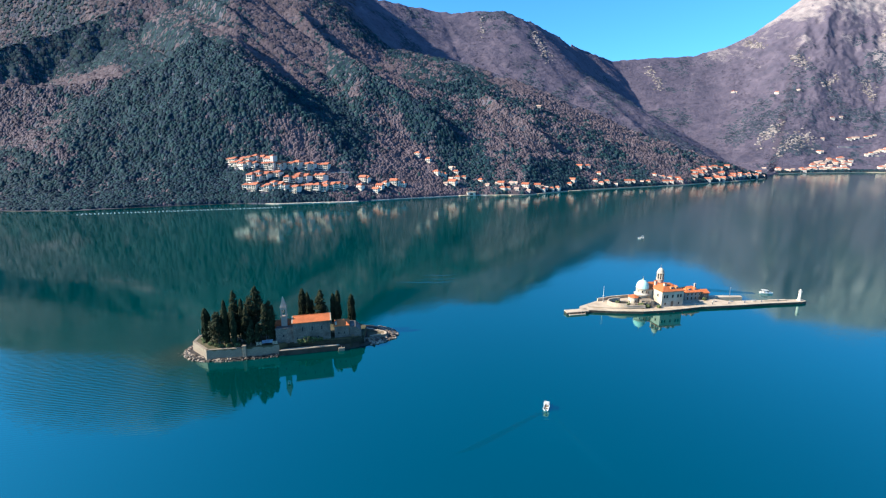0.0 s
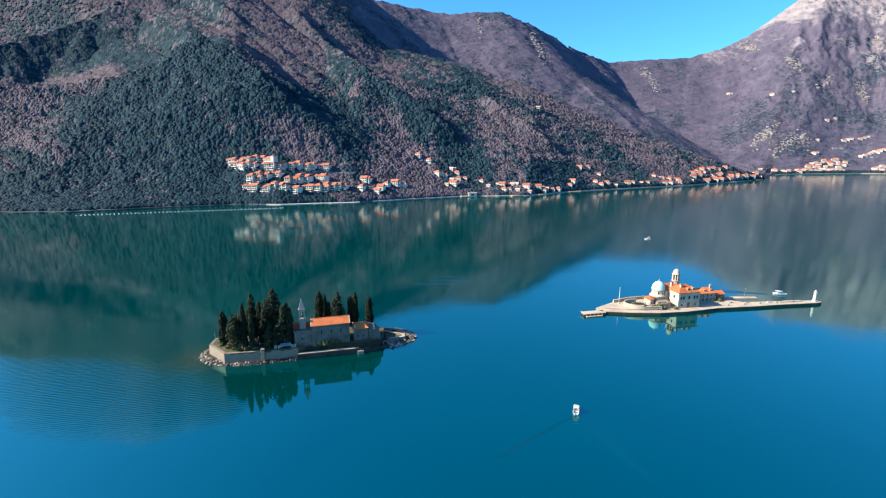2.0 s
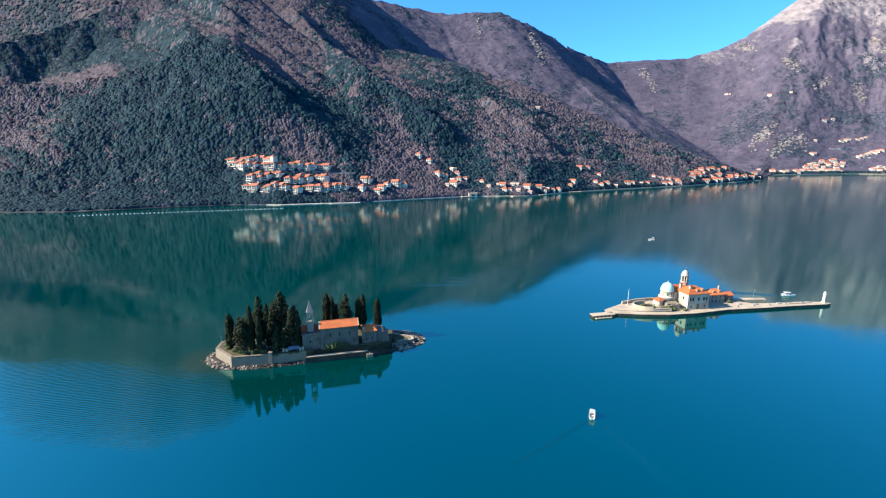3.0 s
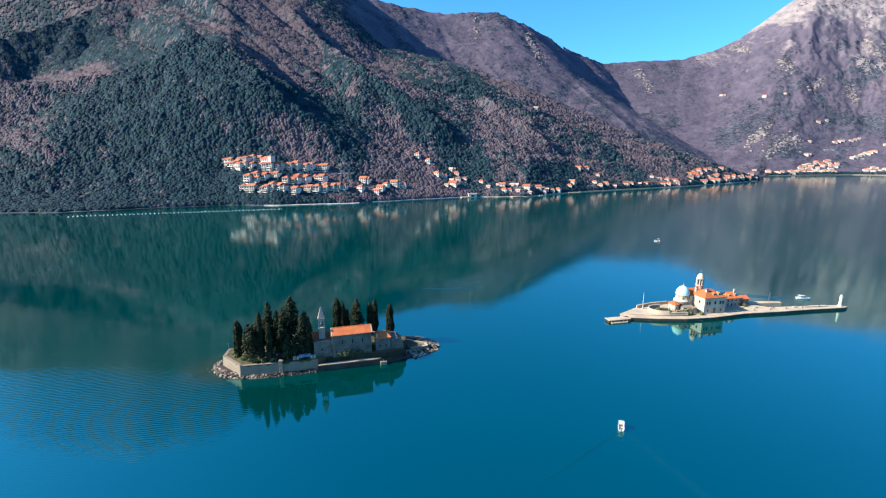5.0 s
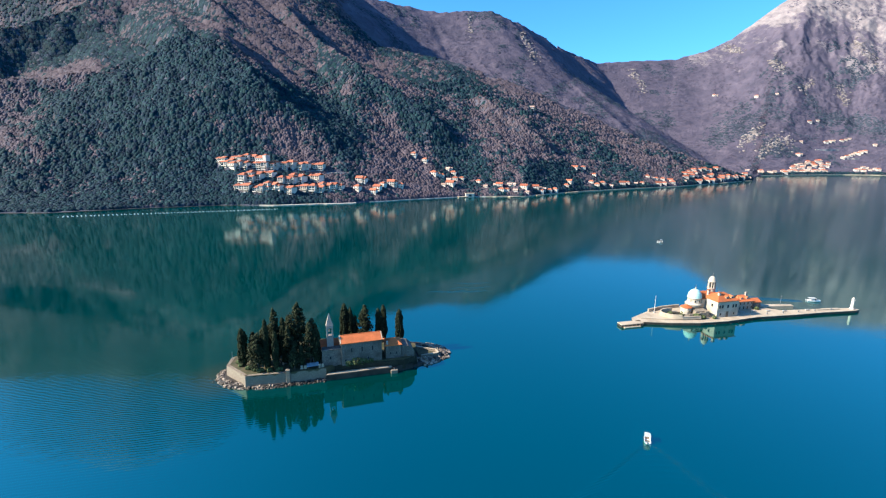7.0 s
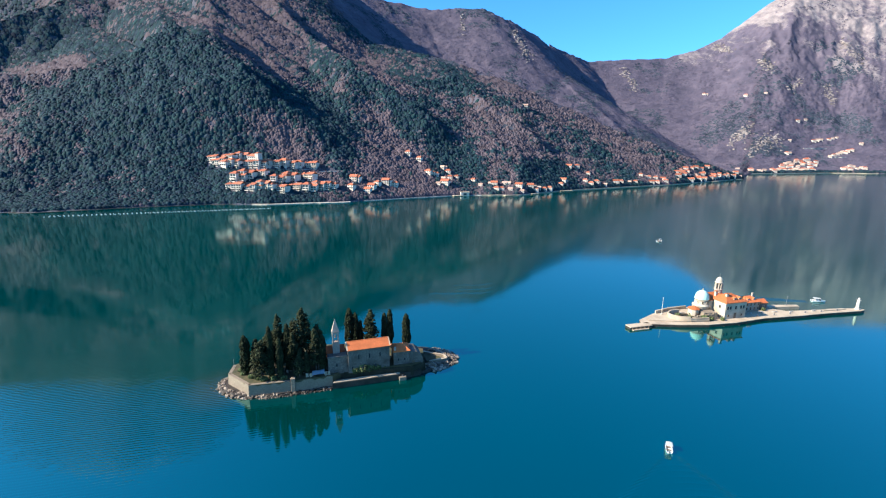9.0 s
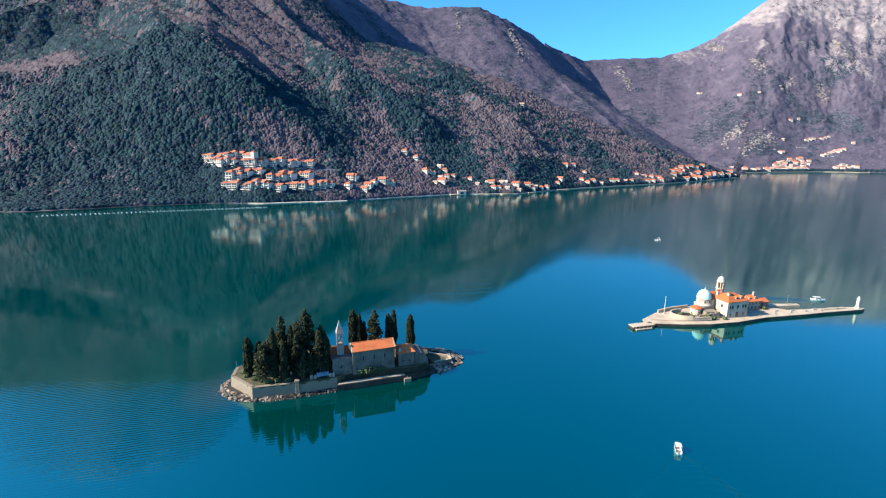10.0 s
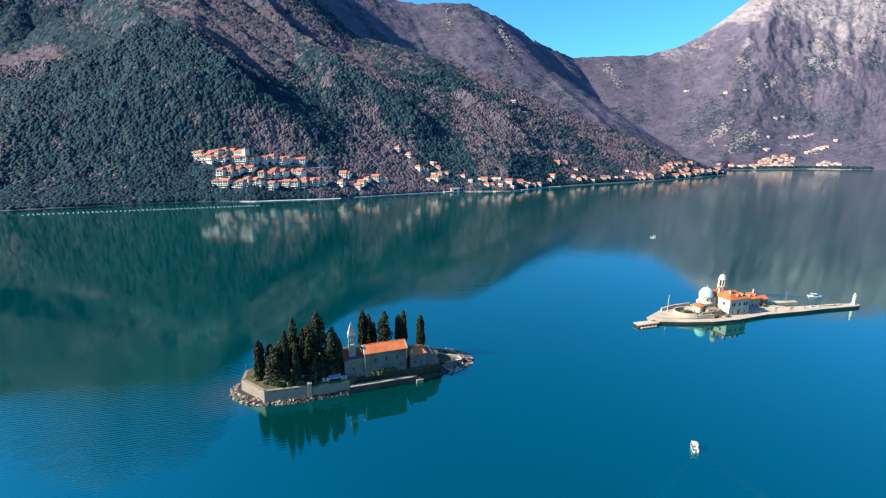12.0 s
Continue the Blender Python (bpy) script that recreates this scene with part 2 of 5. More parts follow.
def box(bm, x0, x1, y0, y1, z0, z1, soft=0.0):
    r = bmesh.ops.create_cube(bm, size=1, matrix=Matrix.LocRotScale(((x0 + x1) / 2, (y0 + y1) / 2, (z0 + z1) / 2), None, (x1 - x0, y1 - y0, z1 - z0)))
    if soft:
        edges = {e for v in r["verts"] for e in v.link_edges}
        bmesh.ops.bevel(bm, geom=list(edges), offset=soft, segments=1, affect="EDGES")
    return bm


def prism(bm, outline, z0, z1, flare=0.0):
    """A slab over a plan outline; flare widens its foot."""
    cx, cy = sum(p[0] for p in outline) / len(outline), sum(p[1] for p in outline) / len(outline)
    low = [bm.verts.new((cx + (x - cx) * (1 + flare), cy + (y - cy) * (1 + flare), z0)) for x, y in outline]
    top = [bm.verts.new((x, y, z1)) for x, y in outline]
    bm.faces.new(top)
    bm.faces.new(low[::-1])
    for i in range(len(low)):
        j = (i + 1) % len(low)
        bm.faces.new((low[i], low[j], top[j], top[i]))
    bmesh.ops.recalc_face_normals(bm, faces=bm.faces)
    return bm


def lathe(bm, rings, n=16, x=0.0, y=0.0, squash=1.0):
    """A turned shape from rings of (radius, height)."""
    rows = []
    for r, z in rings:
        rows.append([bm.verts.new((x + r * math.cos(2 * math.pi * k / n), y + squash * r * math.sin(2 * math.pi * k / n), z)) for k in range(n)])
    for a, b in zip(rows, rows[1:]):
        for k in range(n):
            bm.faces.new((a[k], a[(k + 1) % n], b[(k + 1) % n], b[k]))
    bm.faces.new(rows[0][::-1])
    bm.faces.new(rows[-1])
    return bm


def gable(bm, x0, x1, y0, y1, z, rise, over=0.4, thick=0.22):
    """A ridged roof along x with thickness and overhang."""
    a, b, c, d, ym = x0 - over, x1 + over, y0 - over, y1 + over, (y0 + y1) / 2
    drop = rise * over / ((y1 - y0) / 2)
    for t0, t1 in (((c, z - drop), (ym, z + rise)), ((ym, z + rise), (d, z - drop))):
        vs = []
        for x in (a, b):
            for up in (0, thick):
                vs.append([bm.verts.new((x, t0[0], t0[1] + up)), bm.verts.new((x, t1[0], t1[1] + up))])
        lo0, hi0, lo1, hi1 = vs
        for q in ((hi0[0], hi1[0], hi1[1], hi0[1]), (lo0[0], lo0[1], lo1[1], lo1[0]), (lo0[0], hi0[0], hi0[1], lo0[1]),
                  (lo1[0], lo1[1], hi1[1], hi1[0]), (lo0[0], lo1[0], hi1[0], hi0[0]), (lo0[1], hi0[1], hi1[1], lo1[1])):
            bm.faces.new(q)
    bmesh.ops.recalc_face_normals(bm, faces=bm.faces)
    return bm


def hip(bm, x0, x1, y0, y1, z, rise, over=0.4, ridge=0.4, thick=0.2):
    """A hipped roof; ridge is the share of its length that the ridge takes."""
    a, b, c, d = x0 - over, x1 + over, y0 - over, y1 + over
    cx, cy, half = (a + b) / 2, (c + d) / 2, (b - a) * ridge / 2
    base = [bm.verts.new(p) for p in ((a, c, z), (b, c, z), (b, d, z), (a, d, z))]
    top = [bm.verts.new((p.co.x, p.co.y, z + thick)) for p in base]
    r0, r1 = bm.verts.new((cx - half, cy, z + rise)), bm.verts.new((cx + half, cy, z + rise))
    for i in range(4):
        bm.faces.new((base[i], base[(i + 1) % 4], top[(i + 1) % 4], top[i]))
    bm.faces.new(base[::-1])
    for q in ((top[0], top[1], r1, r0), (top[1], top[2], r1), (top[2], top[3], r0, r1), (top[3], top[0], r0)):
        bm.faces.new(q)
    bmesh.ops.recalc_face_normals(bm, faces=bm.faces)
    return bm


def gable_walls(bm, x0, x1, y0, y1, z0, z1, rise):
    """Four walls whose ends along x rise to a point under the ridge."""
    ym = (y0 + y1) / 2
    ends = []
    for x in (x0, x1):
        ends.append([bm.verts.new(p) for p in ((x, y0, z0), (x, y1, z0), (x, y1, z1), (x, ym, z1 + rise), (x, y0, z1))])
    p, q = ends
    bm.faces.new(p[::-1])
    bm.faces.new(q)
    for i in range(5):
        bm.faces.new((p[i], p[(i + 1) % 5], q[(i + 1) % 5], q[i]))
    bmesh.ops.recalc_face_normals(bm, faces=bm.faces)
    return bm


def mesh_from(name, verts, faces, mat, smooth=False):
    me = bpy.data.meshes.new(name)
    verts, faces = np.asarray(verts, np.float32), np.asarray(faces, np.int32)
    me.vertices.add(len(verts))
    me.vertices.foreach_set("co", verts.ravel())
    k = faces.shape[1]
    me.loops.add(faces.size)
    me.loops.foreach_set("vertex_index", faces.ravel())
    me.polygons.add(len(faces))
    me.polygons.foreach_set("loop_start", np.arange(0, faces.size, k, dtype=np.int32))
    me.polygons.foreach_set("use_smooth", np.full(len(faces), smooth))
    me.update(calc_edges=True)
    me.validate()
    me.materials.append(mat)
    return me


def lattice(seed):
    return np.random.default_rng(seed).random((256, 256))


def value_noise(x, y, seed=0):
    g = lattice(seed)
    xi, yi = np.floor(x).astype(int), np.floor(y).astype(int)
    fx, fy = x - xi, y - yi
    fx, fy = fx * fx * (3 - 2 * fx), fy * fy * (3 - 2 * fy)
    at = lambda i, j: g[(xi + i) & 255, (yi + j) & 255]
    return (at(0, 0) * (1 - fx) + at(1, 0) * fx) * (1 - fy) + (at(0, 1) * (1 - fx) + at(1, 1) * fx) * fy


def fractal(x, y, seed=0, octaves=5, gain=0.5):
    total, amp, norm = 0, 1.0, 0
    for k in range(octaves):
        total = total + amp * value_noise(x * 2**k + 17.3 * k, y * 2**k + 9.1 * k, seed + k)
        norm += amp
        amp *= gain
    return total / norm


# ---------------------------------------------------------------- mountains, by bearing (x / y) and depth (y)
COAST = ([-2.2, -1.0, -0.87, -0.68, -0.485, -0.36, -0.2175, -0.106, 0.057, 0.183, 0.27, 0.395, 0.52, 0.618, 0.685, 0.702, 0.765, 0.89, 0.974, 1.8],
         [470, 519, 522, 565, 604, 607, 629, 668, 730, 734, 806, 883, 960, 1067, 1165, 1400, 1433, 1484, 1465, 1400])
CREST = ([-2.2, -1.31, -0.97, -0.9, -0.75, -0.54, -0.41, -0.31, -0.21, -0.1, 0.1, 0.2, 0.26, 0.326, 0.408, 0.49, 0.559, 0.603, 0.686, 0.748, 0.83, 0.923, 1.1, 1.8],
         [0.02, 0.151, 0.283, 0.3, 0.359, 0.407, 0.4, 0.387, 0.32, 0.281, 0.27, 0.23, 0.2, 0.176, 0.181, 0.184, 0.203, 0.225, 0.286, 0.328, 0.335, 0.35, 0.36, 0.3])
DEPTH = ([-2.2, -0.6, -0.36, -0.1, 0.07, 0.19, 0.345, 0.5, 0.6, 0.8, 1.0, 1.8],
         [1300, 1500, 1450, 1760, 1880, 2000, 2300, 2450, 2550, 2650, 2650, 2300])
# the near ridge runs down from the summit to a low cape
NEAR_TOP = ([-2.2, -0.62, -0.54, -0.47, -0.412, -0.34, -0.26, -0.122, 0.031, 0.174, 0.285, 0.385, 0.512, 0.627, 0.68, 0.72, 1.8],
            [999, 720, 672, 628, 570, 495, 425, 343, 295, 235, 177, 122, 71, 29, 8, 0, 0])
NEAR_DEPTH = ([-2.2, -0.47, -0.412, -0.26, -0.122, 0.031, 0.174, 0.285, 0.385, 0.512, 0.627, 0.68, 0.72, 1.8],
              [2200, 1400, 1400, 1350, 1300, 1270, 1250, 1230, 1200, 1170, 1150, 1180, 1300, 1600])
# crests standing free of that: the second mountain, its long spur, and the shoulder over the bay
RIDGES = (([(-480, 1450, 640), (-281, 1700, 589), (-50, 1800, 562), (184, 1850, 579), (262, 1870, 561)], 0.85),
          ([(262, 1870, 561), (407, 1980, 526), (528, 2080, 492), (733, 2250, 472)], 0.95),
          ([(262, 1870, 561), (335, 1830, 455), (425, 1780, 356), (570, 1720, 260), (738, 1660, 163), (897, 1560, 51)], 0.66),
          ([(-681, 1250, 520), (-836, 1100, 375), (-920, 1000, 300), (-994, 900, 240)], 1.15))
# spurs that stand out from the near slope and run down to the shore
SPURS = (([(-845, 1160, 360), (-578, 946, 258), (-360, 794, 188), (-205, 758, 130), (-118, 778, 86)], 0.68),
         ([(-388, 1188, 422), (-280, 1095, 319), (-164, 964, 231), (-26, 884, 138), (68, 838, 70)], 1.0),
         ([(-865, 843, 185), (-748, 872, 200), (-600, 890, 208), (-457, 830, 190), (-321, 752, 135)], 1.05),
         ([(9, 1225, 280), (106, 1021, 171), (203, 944, 98), (265, 908, 48)], 1.0),
         ([(-486, 919, 290), (-323, 814, 203), (-201, 736, 101), (-165, 727, 71)], 0.85))
# extra summit height, out of view, added to lengthen the dark reflection
ADDED_SUMMIT = ([-1.3, -1.07, -0.75, -0.5, -0.35, -0.25, -0.17], [100, 320, 320, 140, 0, 0, 0])
HEAD = 1400.0


def coast(u):
    return np.interp(u, *COAST) + 5 * (fractal(u * 40 + 90, u * 0 + 3, 40, 3) - 0.5)


def crest_height(x, y, line, steep):
    """The height under a free crest: it falls off evenly to both sides."""
    best = np.full(np.shape(x), -999.0)
    for (x0, y0, z0), (x1, y1, z1) in zip(line, line[1:]):
        dx, dy = x1 - x0, y1 - y0
        k = np.clip(((x - x0) * dx + (y - y0) * dy) / (dx * dx + dy * dy), 0, 1)
        best = np.maximum(best, z0 + (z1 - z0) * k - steep * np.hypot(x - x0 - k * dx, y - y0 - k * dy))
    return best


def ground_height(u, y):
    """Height of the land at a bearing and a depth; below zero under the sea."""
    u, y = np.asarray(u, float), np.asarray(y, float)
    c, far = coast(u), np.interp(u, *DEPTH)
    top = 75.3 + np.interp(u, *CREST) * far
    near_far = np.minimum(far, np.interp(u, *NEAR_DEPTH))
    near_top = np.minimum(top, np.interp(u, *NEAR_TOP))
    s = (y - c) / (near_far - c)
    t = np.clip(s, 0, 1)
    z = near_top * t ** (1.02 + 0.6 * np.clip((-0.45 - u) / 0.3, 0, 1)) - np.clip(s - 1, 0, 1) * near_top * 0.9
    q = u + 1.15 * t + 0.3 * (fractal(u * 2.2 + 40, t * 1.8, 61, 4) - 0.5)
    wave = q * 2.5 + 0.35
    step = wave - np.floor(wave)
    ribs1 = np.where(step < 0.5, step / 0.5, (1 - step) / 0.5)
    ribs1 = ribs1 * ribs1 * (3 - 2 * ribs1) - 0.5
    spurs = 1 - np.abs(2 * fractal(q * 3.6 + 3, t * 0.9, 11, 3) - 1) * 2
    gullies = 1 - np.abs(2 * fractal(q * 11 + 31, t * 2.2, 23, 4) - 1) * 2
    rough = fractal(u * 42, y * 0.07, 37, 5, 0.6) - 0.5
    rise = np.clip(t * 4, 0, 1) * np.clip((1 - t) * 2.2, 0.0, 1)
    z = z + rise * near_top * (0.07 * ribs1 * t**0.75 + 0.075 * spurs * t**0.75 + 0.014 * gullies)
    z = z + np.interp(u, *ADDED_SUMMIT, left=0, right=0) * np.clip((s - 0.78) / 0.22, 0, 1) * np.clip(2.2 - s, 0, 1)
    # the free crests, broken by gullies running down their flanks
    x = u * y
    flank = 1 - 2 * np.abs(2 * fractal(x * 0.006 + y * 0.003 + 5, y * 0.0035 + 8, 93, 4) - 1)
    inland = np.clip((y - c) / 160, 0, 1)
    for line, steep in RIDGES + SPURS:
        free = crest_height(x, y, line, steep)
        z = np.maximum(z, inland * (free + 9 * flank - 5))
    # far range round the head of the bay
    c2 = np.maximum(c, HEAD - 40 * np.clip((0.6 - u) / 0.3, 0, 1))
    s2 = (y - c2) / (far - c2)
    t2 = np.clip(s2, 0, 1)
    z2 = top * t2**1.35 - np.clip(s2 - 1, 0, 1) * top * 0.9
    rise2 = np.clip(t2 * 3, 0, 1) * np.clip((1.02 - t2) * 4, 0, 1)
    crags = 1 - 2 * np.abs(2 * fractal(u * 22 + 7, t2 * 8 + u * 14, 51, 6, 0.6) - 1)
    ribs = 1 - 2 * np.abs(2 * fractal((u + 0.12 * t2) * 7 + 2, t2 * 1.6, 57, 3) - 1)
    z2 = z2 + rise2 * (top * 0.02 * ribs + 26 * t2 * crags * np.clip((u - 0.5) / 0.25, 0.1, 1))
    z = np.where(u > 0.24, np.maximum(z, z2), z) + np.clip((y - c) / 120, 0, 1) * rough * 13
    shelf = np.clip((y - c) / 10.0, -1, 1)
    return np.where(y < c, np.maximum((y - c) * 0.3, -12), np.maximum(z, 0) + 1.6 * shelf)


def land(u, z_wanted):
    """The point on the slope at a bearing where the land first reaches a height."""
    c = float(coast(np.array([u]))[0])
    ys = np.linspace(c + 1, c + 1500, 2600)
    zs = ground_height(np.full_like(ys, u), ys)
    k = int(np.argmax(zs >= z_wanted)) if (zs >= z_wanted).any() else len(ys) - 1
    return u * ys[k], ys[k], float(zs[k])


def build_ground():
    us = np.concatenate([np.linspace(-2.2, -1.05, 70, endpoint=False), np.linspace(-1.05, 1.1, 720), np.linspace(1.11, 1.8, 50)])
    ss = np.concatenate([[-0.05, -0.012], np.linspace(0, 0.12, 60), np.linspace(0.125, 1.0, 250), np.linspace(1.02, 1.35, 10)])
    u, s = np.meshgrid(us, ss, indexing="ij")
    c, far = coast(u), np.interp(u, *DEPTH)
    y = c + s * (far - c)
    z = ground_height(u, y)
    verts = np.stack([u * y, y, z], -1).reshape(-1, 3)
    a, b = len(us), len(ss)
    i, j = np.meshgrid(np.arange(a - 1), np.arange(b - 1), indexing="ij")
    k = (i * b + j).ravel()
    faces = np.stack([k, k + b, k + b + 1, k + 1], -1)
    tagged(new("ground", mesh_from("ground", verts, faces, GROUND, True)),
           "wooded mountain slopes with grey limestone crags", "mountain", kind="structure")


build_ground()


def build_water():
    bm = bmesh.new()
    bmesh.ops.create_grid(bm, x_segments=40, y_segments=40, size=4900)
    single("water", bm, WATER, "calm deep blue-green sea water of a bay", "water", kind="structure")


build_water()

def clumps(name, label, category, centres, sizes, mat, tall=0.8, seed=1, kind="stuff", fine=True, smooth=True, slope=None):
    """Many small uneven crowns joined in one mesh; fine ones have two rings, the far ones one."""
    rng = np.random.default_rng(seed)
    n = len(centres)
    k = 5 if fine else 6
    ang = rng.uniform(0, 6.28, (n, 1)) + np.arange(k)[None] * 2 * np.pi / k
    size = np.asarray(sizes)[:, None]

    def ring(radius, high):
        r = radius * size * rng.uniform(0.72, 1.28, (n, k))
        return np.stack([r * np.cos(ang), r * np.sin(ang), size * tall * high * rng.uniform(0.7, 1.3, (n, k))], -1)

    top = np.stack([size * rng.uniform(-0.2, 0.2, (n, 1)), size * rng.uniform(-0.2, 0.2, (n, 1)), size * tall * rng.uniform(0.75, 1.3, (n, 1))], -1)
    rings = [ring(0.72, 0.6), ring(1.0, -0.35)] if fine else [ring(1.0, -0.25)]
    verts = np.concatenate([top] + rings, 1) + np.asarray(centres)[:, None, :]
    if slope is not None:
        # crowns lean with the hillside under them
        off = verts - np.asarray(centres)[:, None, :]
        off[:, :, 1] *= 0.8
        verts[:, :, 1] = off[:, :, 1] + np.asarray(centres)[:, None, 1]
        verts[:, :, 2] += (0.55 if fine else 0.7) * (off[:, :, 0] * slope[:, None, 0] + off[:, :, 1] * slope[:, None, 1])
    faces = [(0, 1 + i, 1 + (i + 1) % k) for i in range(k)]
    if fine:
        for i in range(k):
            a, b = 1 + i, 1 + (i + 1) % k
            faces += [(a, a + k, b + k), (a, b + k, b)]
    faces = np.array(faces)[None] + (np.arange(n) * verts.shape[1])[:, None, None]
    return tagged(new(name, mesh_from(name, verts.reshape(-1, 3), faces.reshape(-1, 3), mat, smooth)), label, category, kind=kind)


cleared = []


def build_woods():
    rng = np.random.default_rng(5)
    n = 230000
    u = rng.uniform(-1.2, 1.05, n)
    s = rng.random(n) ** 1.35 * 0.97 + 0.004
    c, far = coast(u), np.interp(u, *DEPTH)
    y = c + s * (far - c)
    z = ground_height(u, y)
    x = u * y
    band = fractal((1.18 * u + s) * 8, (u - s) * 2.2 + 9, 71, 4) + rng.normal(0, 0.075, n) + 0.45 * (fractal(u * 40, s * 60, 75, 3) - 0.5)
    green = band + 0.24 * np.clip((-0.38 - u) / 0.1, 0, 1) * np.clip((s - 0.42) / 0.15, 0, 1) + 0.06 * np.clip((-0.25 - u) / 0.3, 0, 1) * np.clip(1.1 - 2.2 * s, 0, 1) - 0.22 * np.clip(s * 1.8 - 0.45, 0, 1) + 0.6 * np.clip(0.1 - s, 0, 0.1)
    green = green - 0.1 * np.clip(1 - np.abs(u + 0.12) / 0.16, 0, 1) * np.clip(1.2 - 3 * s, 0, 1) + 0.03 * np.clip((u - 0.1) / 0.2, 0, 1) * np.clip(1.4 - 3 * s, 0, 1)
    # dark evergreens stand for the shaded shoulder, lighter woods for its lit edge
    shade_belt = s - np.interp(u, [-0.9, -0.74, -0.57, -0.434, -0.318], [0.5, 0.5, 0.29, 0.215, 0.2])
    shoulder = np.clip((-0.3 - u) / 0.1, 0, 1)
    green = green + shoulder * (0.5 * np.exp(-((shade_belt / np.interp(u, [-0.75, -0.4], [0.06, 0.035])) ** 2)) - 0.16 * np.exp(-(((shade_belt + 0.1) / 0.05) ** 2)))
    bare_rock = fractal(u * 22 + 5, s * 20, 81, 5, 0.6) + 0.22 * np.clip(s - 0.45, 0, 1) + 0.2 * np.clip((u - 0.45) / 0.3, 0, 1) * s
    keep = (bare_rock < np.where(y < np.interp(u, *NEAR_DEPTH), 0.95, 0.68)) & (z > np.where(u < -0.44, 1.2, 2.3))
    for hx, hy, r in cleared:
        keep &= ~((np.abs(x - hx) < r) & (y > hy - r) & (y < hy + 0.7 * r))
    size = (2.1 + 2.3 * rng.random(n) ** 1.5) * (0.55 + 0.6 * y / 1000)
    pos = np.stack([x, y, z], -1)
    slope = np.stack([(ground_height((x + 4) / y, y) - ground_height((x - 4) / y, y)) / 8, (ground_height(x / (y + 4), y + 4) - ground_height(x / (y - 4), y - 4)) / 8], -1)
    slope = np.clip(slope, -1.6, 1.6)

    def wood(pick, grow, mat, tall, seed, label, name, fine=True):
        clumps(name, label, "woods", pos[pick], grow * size[pick], mat, tall, seed, fine=fine, slope=slope[pick])

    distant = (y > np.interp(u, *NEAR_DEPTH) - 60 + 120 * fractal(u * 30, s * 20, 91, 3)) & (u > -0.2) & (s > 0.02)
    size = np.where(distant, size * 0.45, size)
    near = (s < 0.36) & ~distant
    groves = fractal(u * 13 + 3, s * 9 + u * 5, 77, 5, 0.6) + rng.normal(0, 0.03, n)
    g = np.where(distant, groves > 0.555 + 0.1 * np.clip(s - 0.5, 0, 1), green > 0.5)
    b = keep & ~g & ~distant
    wood(keep & ~g & distant & (rng.random(n) < 0.4), 1.75, HAZED_WOODS, 0.28, 9, "bare woods on the far range tinted mauve by painted haze", "beech_woods", False)
    wood(keep & g & distant, 1.9, HAZED_OAK, 0.35, 19, "evergreen groves on the far range paled by painted haze", "evergreen_groves", False)
    wood(keep & g & ~near & ~distant, 1.2, OAK, 0.62, 7, "dark evergreen oak woods high on the mountain slopes", "evergreen_woods", False)
    wood(keep & g & near, 1.1, OAK, 0.8, 17, "dark evergreen oak woods above the shore", "evergreen_woods")
    wood(b & ~near, 1.15, BARE, 0.6, 8, "bare brown winter woods high on the slopes with painted mauve haze", "winter_woods", False)
    wood(b & near, 0.85, BARE, 0.7, 18, "bare brown winter woods above the shore with painted mauve haze", "winter_woods")


# ---------------------------------------------------------------- trees
def clump_mesh(name, centres, sizes, mat, tall=0.9, seed=1, rough=0.4):
    bm = bmesh.new()
    bmesh.ops.create_icosphere(bm, subdivisions=1, radius=1)
    bm.verts.ensure_lookup_table()
    base = np.array([v.co[:] for v in bm.verts])
    tris = np.array([[v.index for v in f.verts] for f in bm.faces])
    bm.free()
    rng = np.random.default_rng(seed)
    n, k = len(centres), len(base)
    jit = rng.uniform(1 - rough, 1 + rough, (n, k, 1))
    shape = base[None] * np.array([1, 1, tall]) * jit
    verts = shape * np.asarray(sizes)[:, None, None] + np.asarray(centres)[:, None, :]
    faces = tris[None] + (np.arange(n) * k)[:, None, None]
    return mesh_from(name, verts.reshape(-1, 3), faces.reshape(-1, 3), mat)


def trunk_mesh(bm, height, radius, limbs, seed):
    lathe(bm, [(radius * 1.4, -0.4), (radius, 0.5), (radius * 0.8, height * 0.5), (radius * 0.25, height)], 7)
    rng = random.Random(seed)
    for _ in range(limbs):
        z, a, out = rng.uniform(0.3, 0.85) * height, rng.uniform(0, 6.28), rng.uniform(0.8, 2.2)
        foot, tip = Vector((0, 0, z)), Vector((out * math.cos(a), out * math.sin(a), z + 0.5 * out))
        m = Matrix.Translation((foot + tip) / 2) @ (tip - foot).to_track_quat("Z", "Y").to_matrix().to_4x4()
        bmesh.ops.create_cone(bm, segments=5, radius1=radius * 0.4, radius2=radius * 0.12, depth=(tip - foot).length, matrix=m)
    return bm


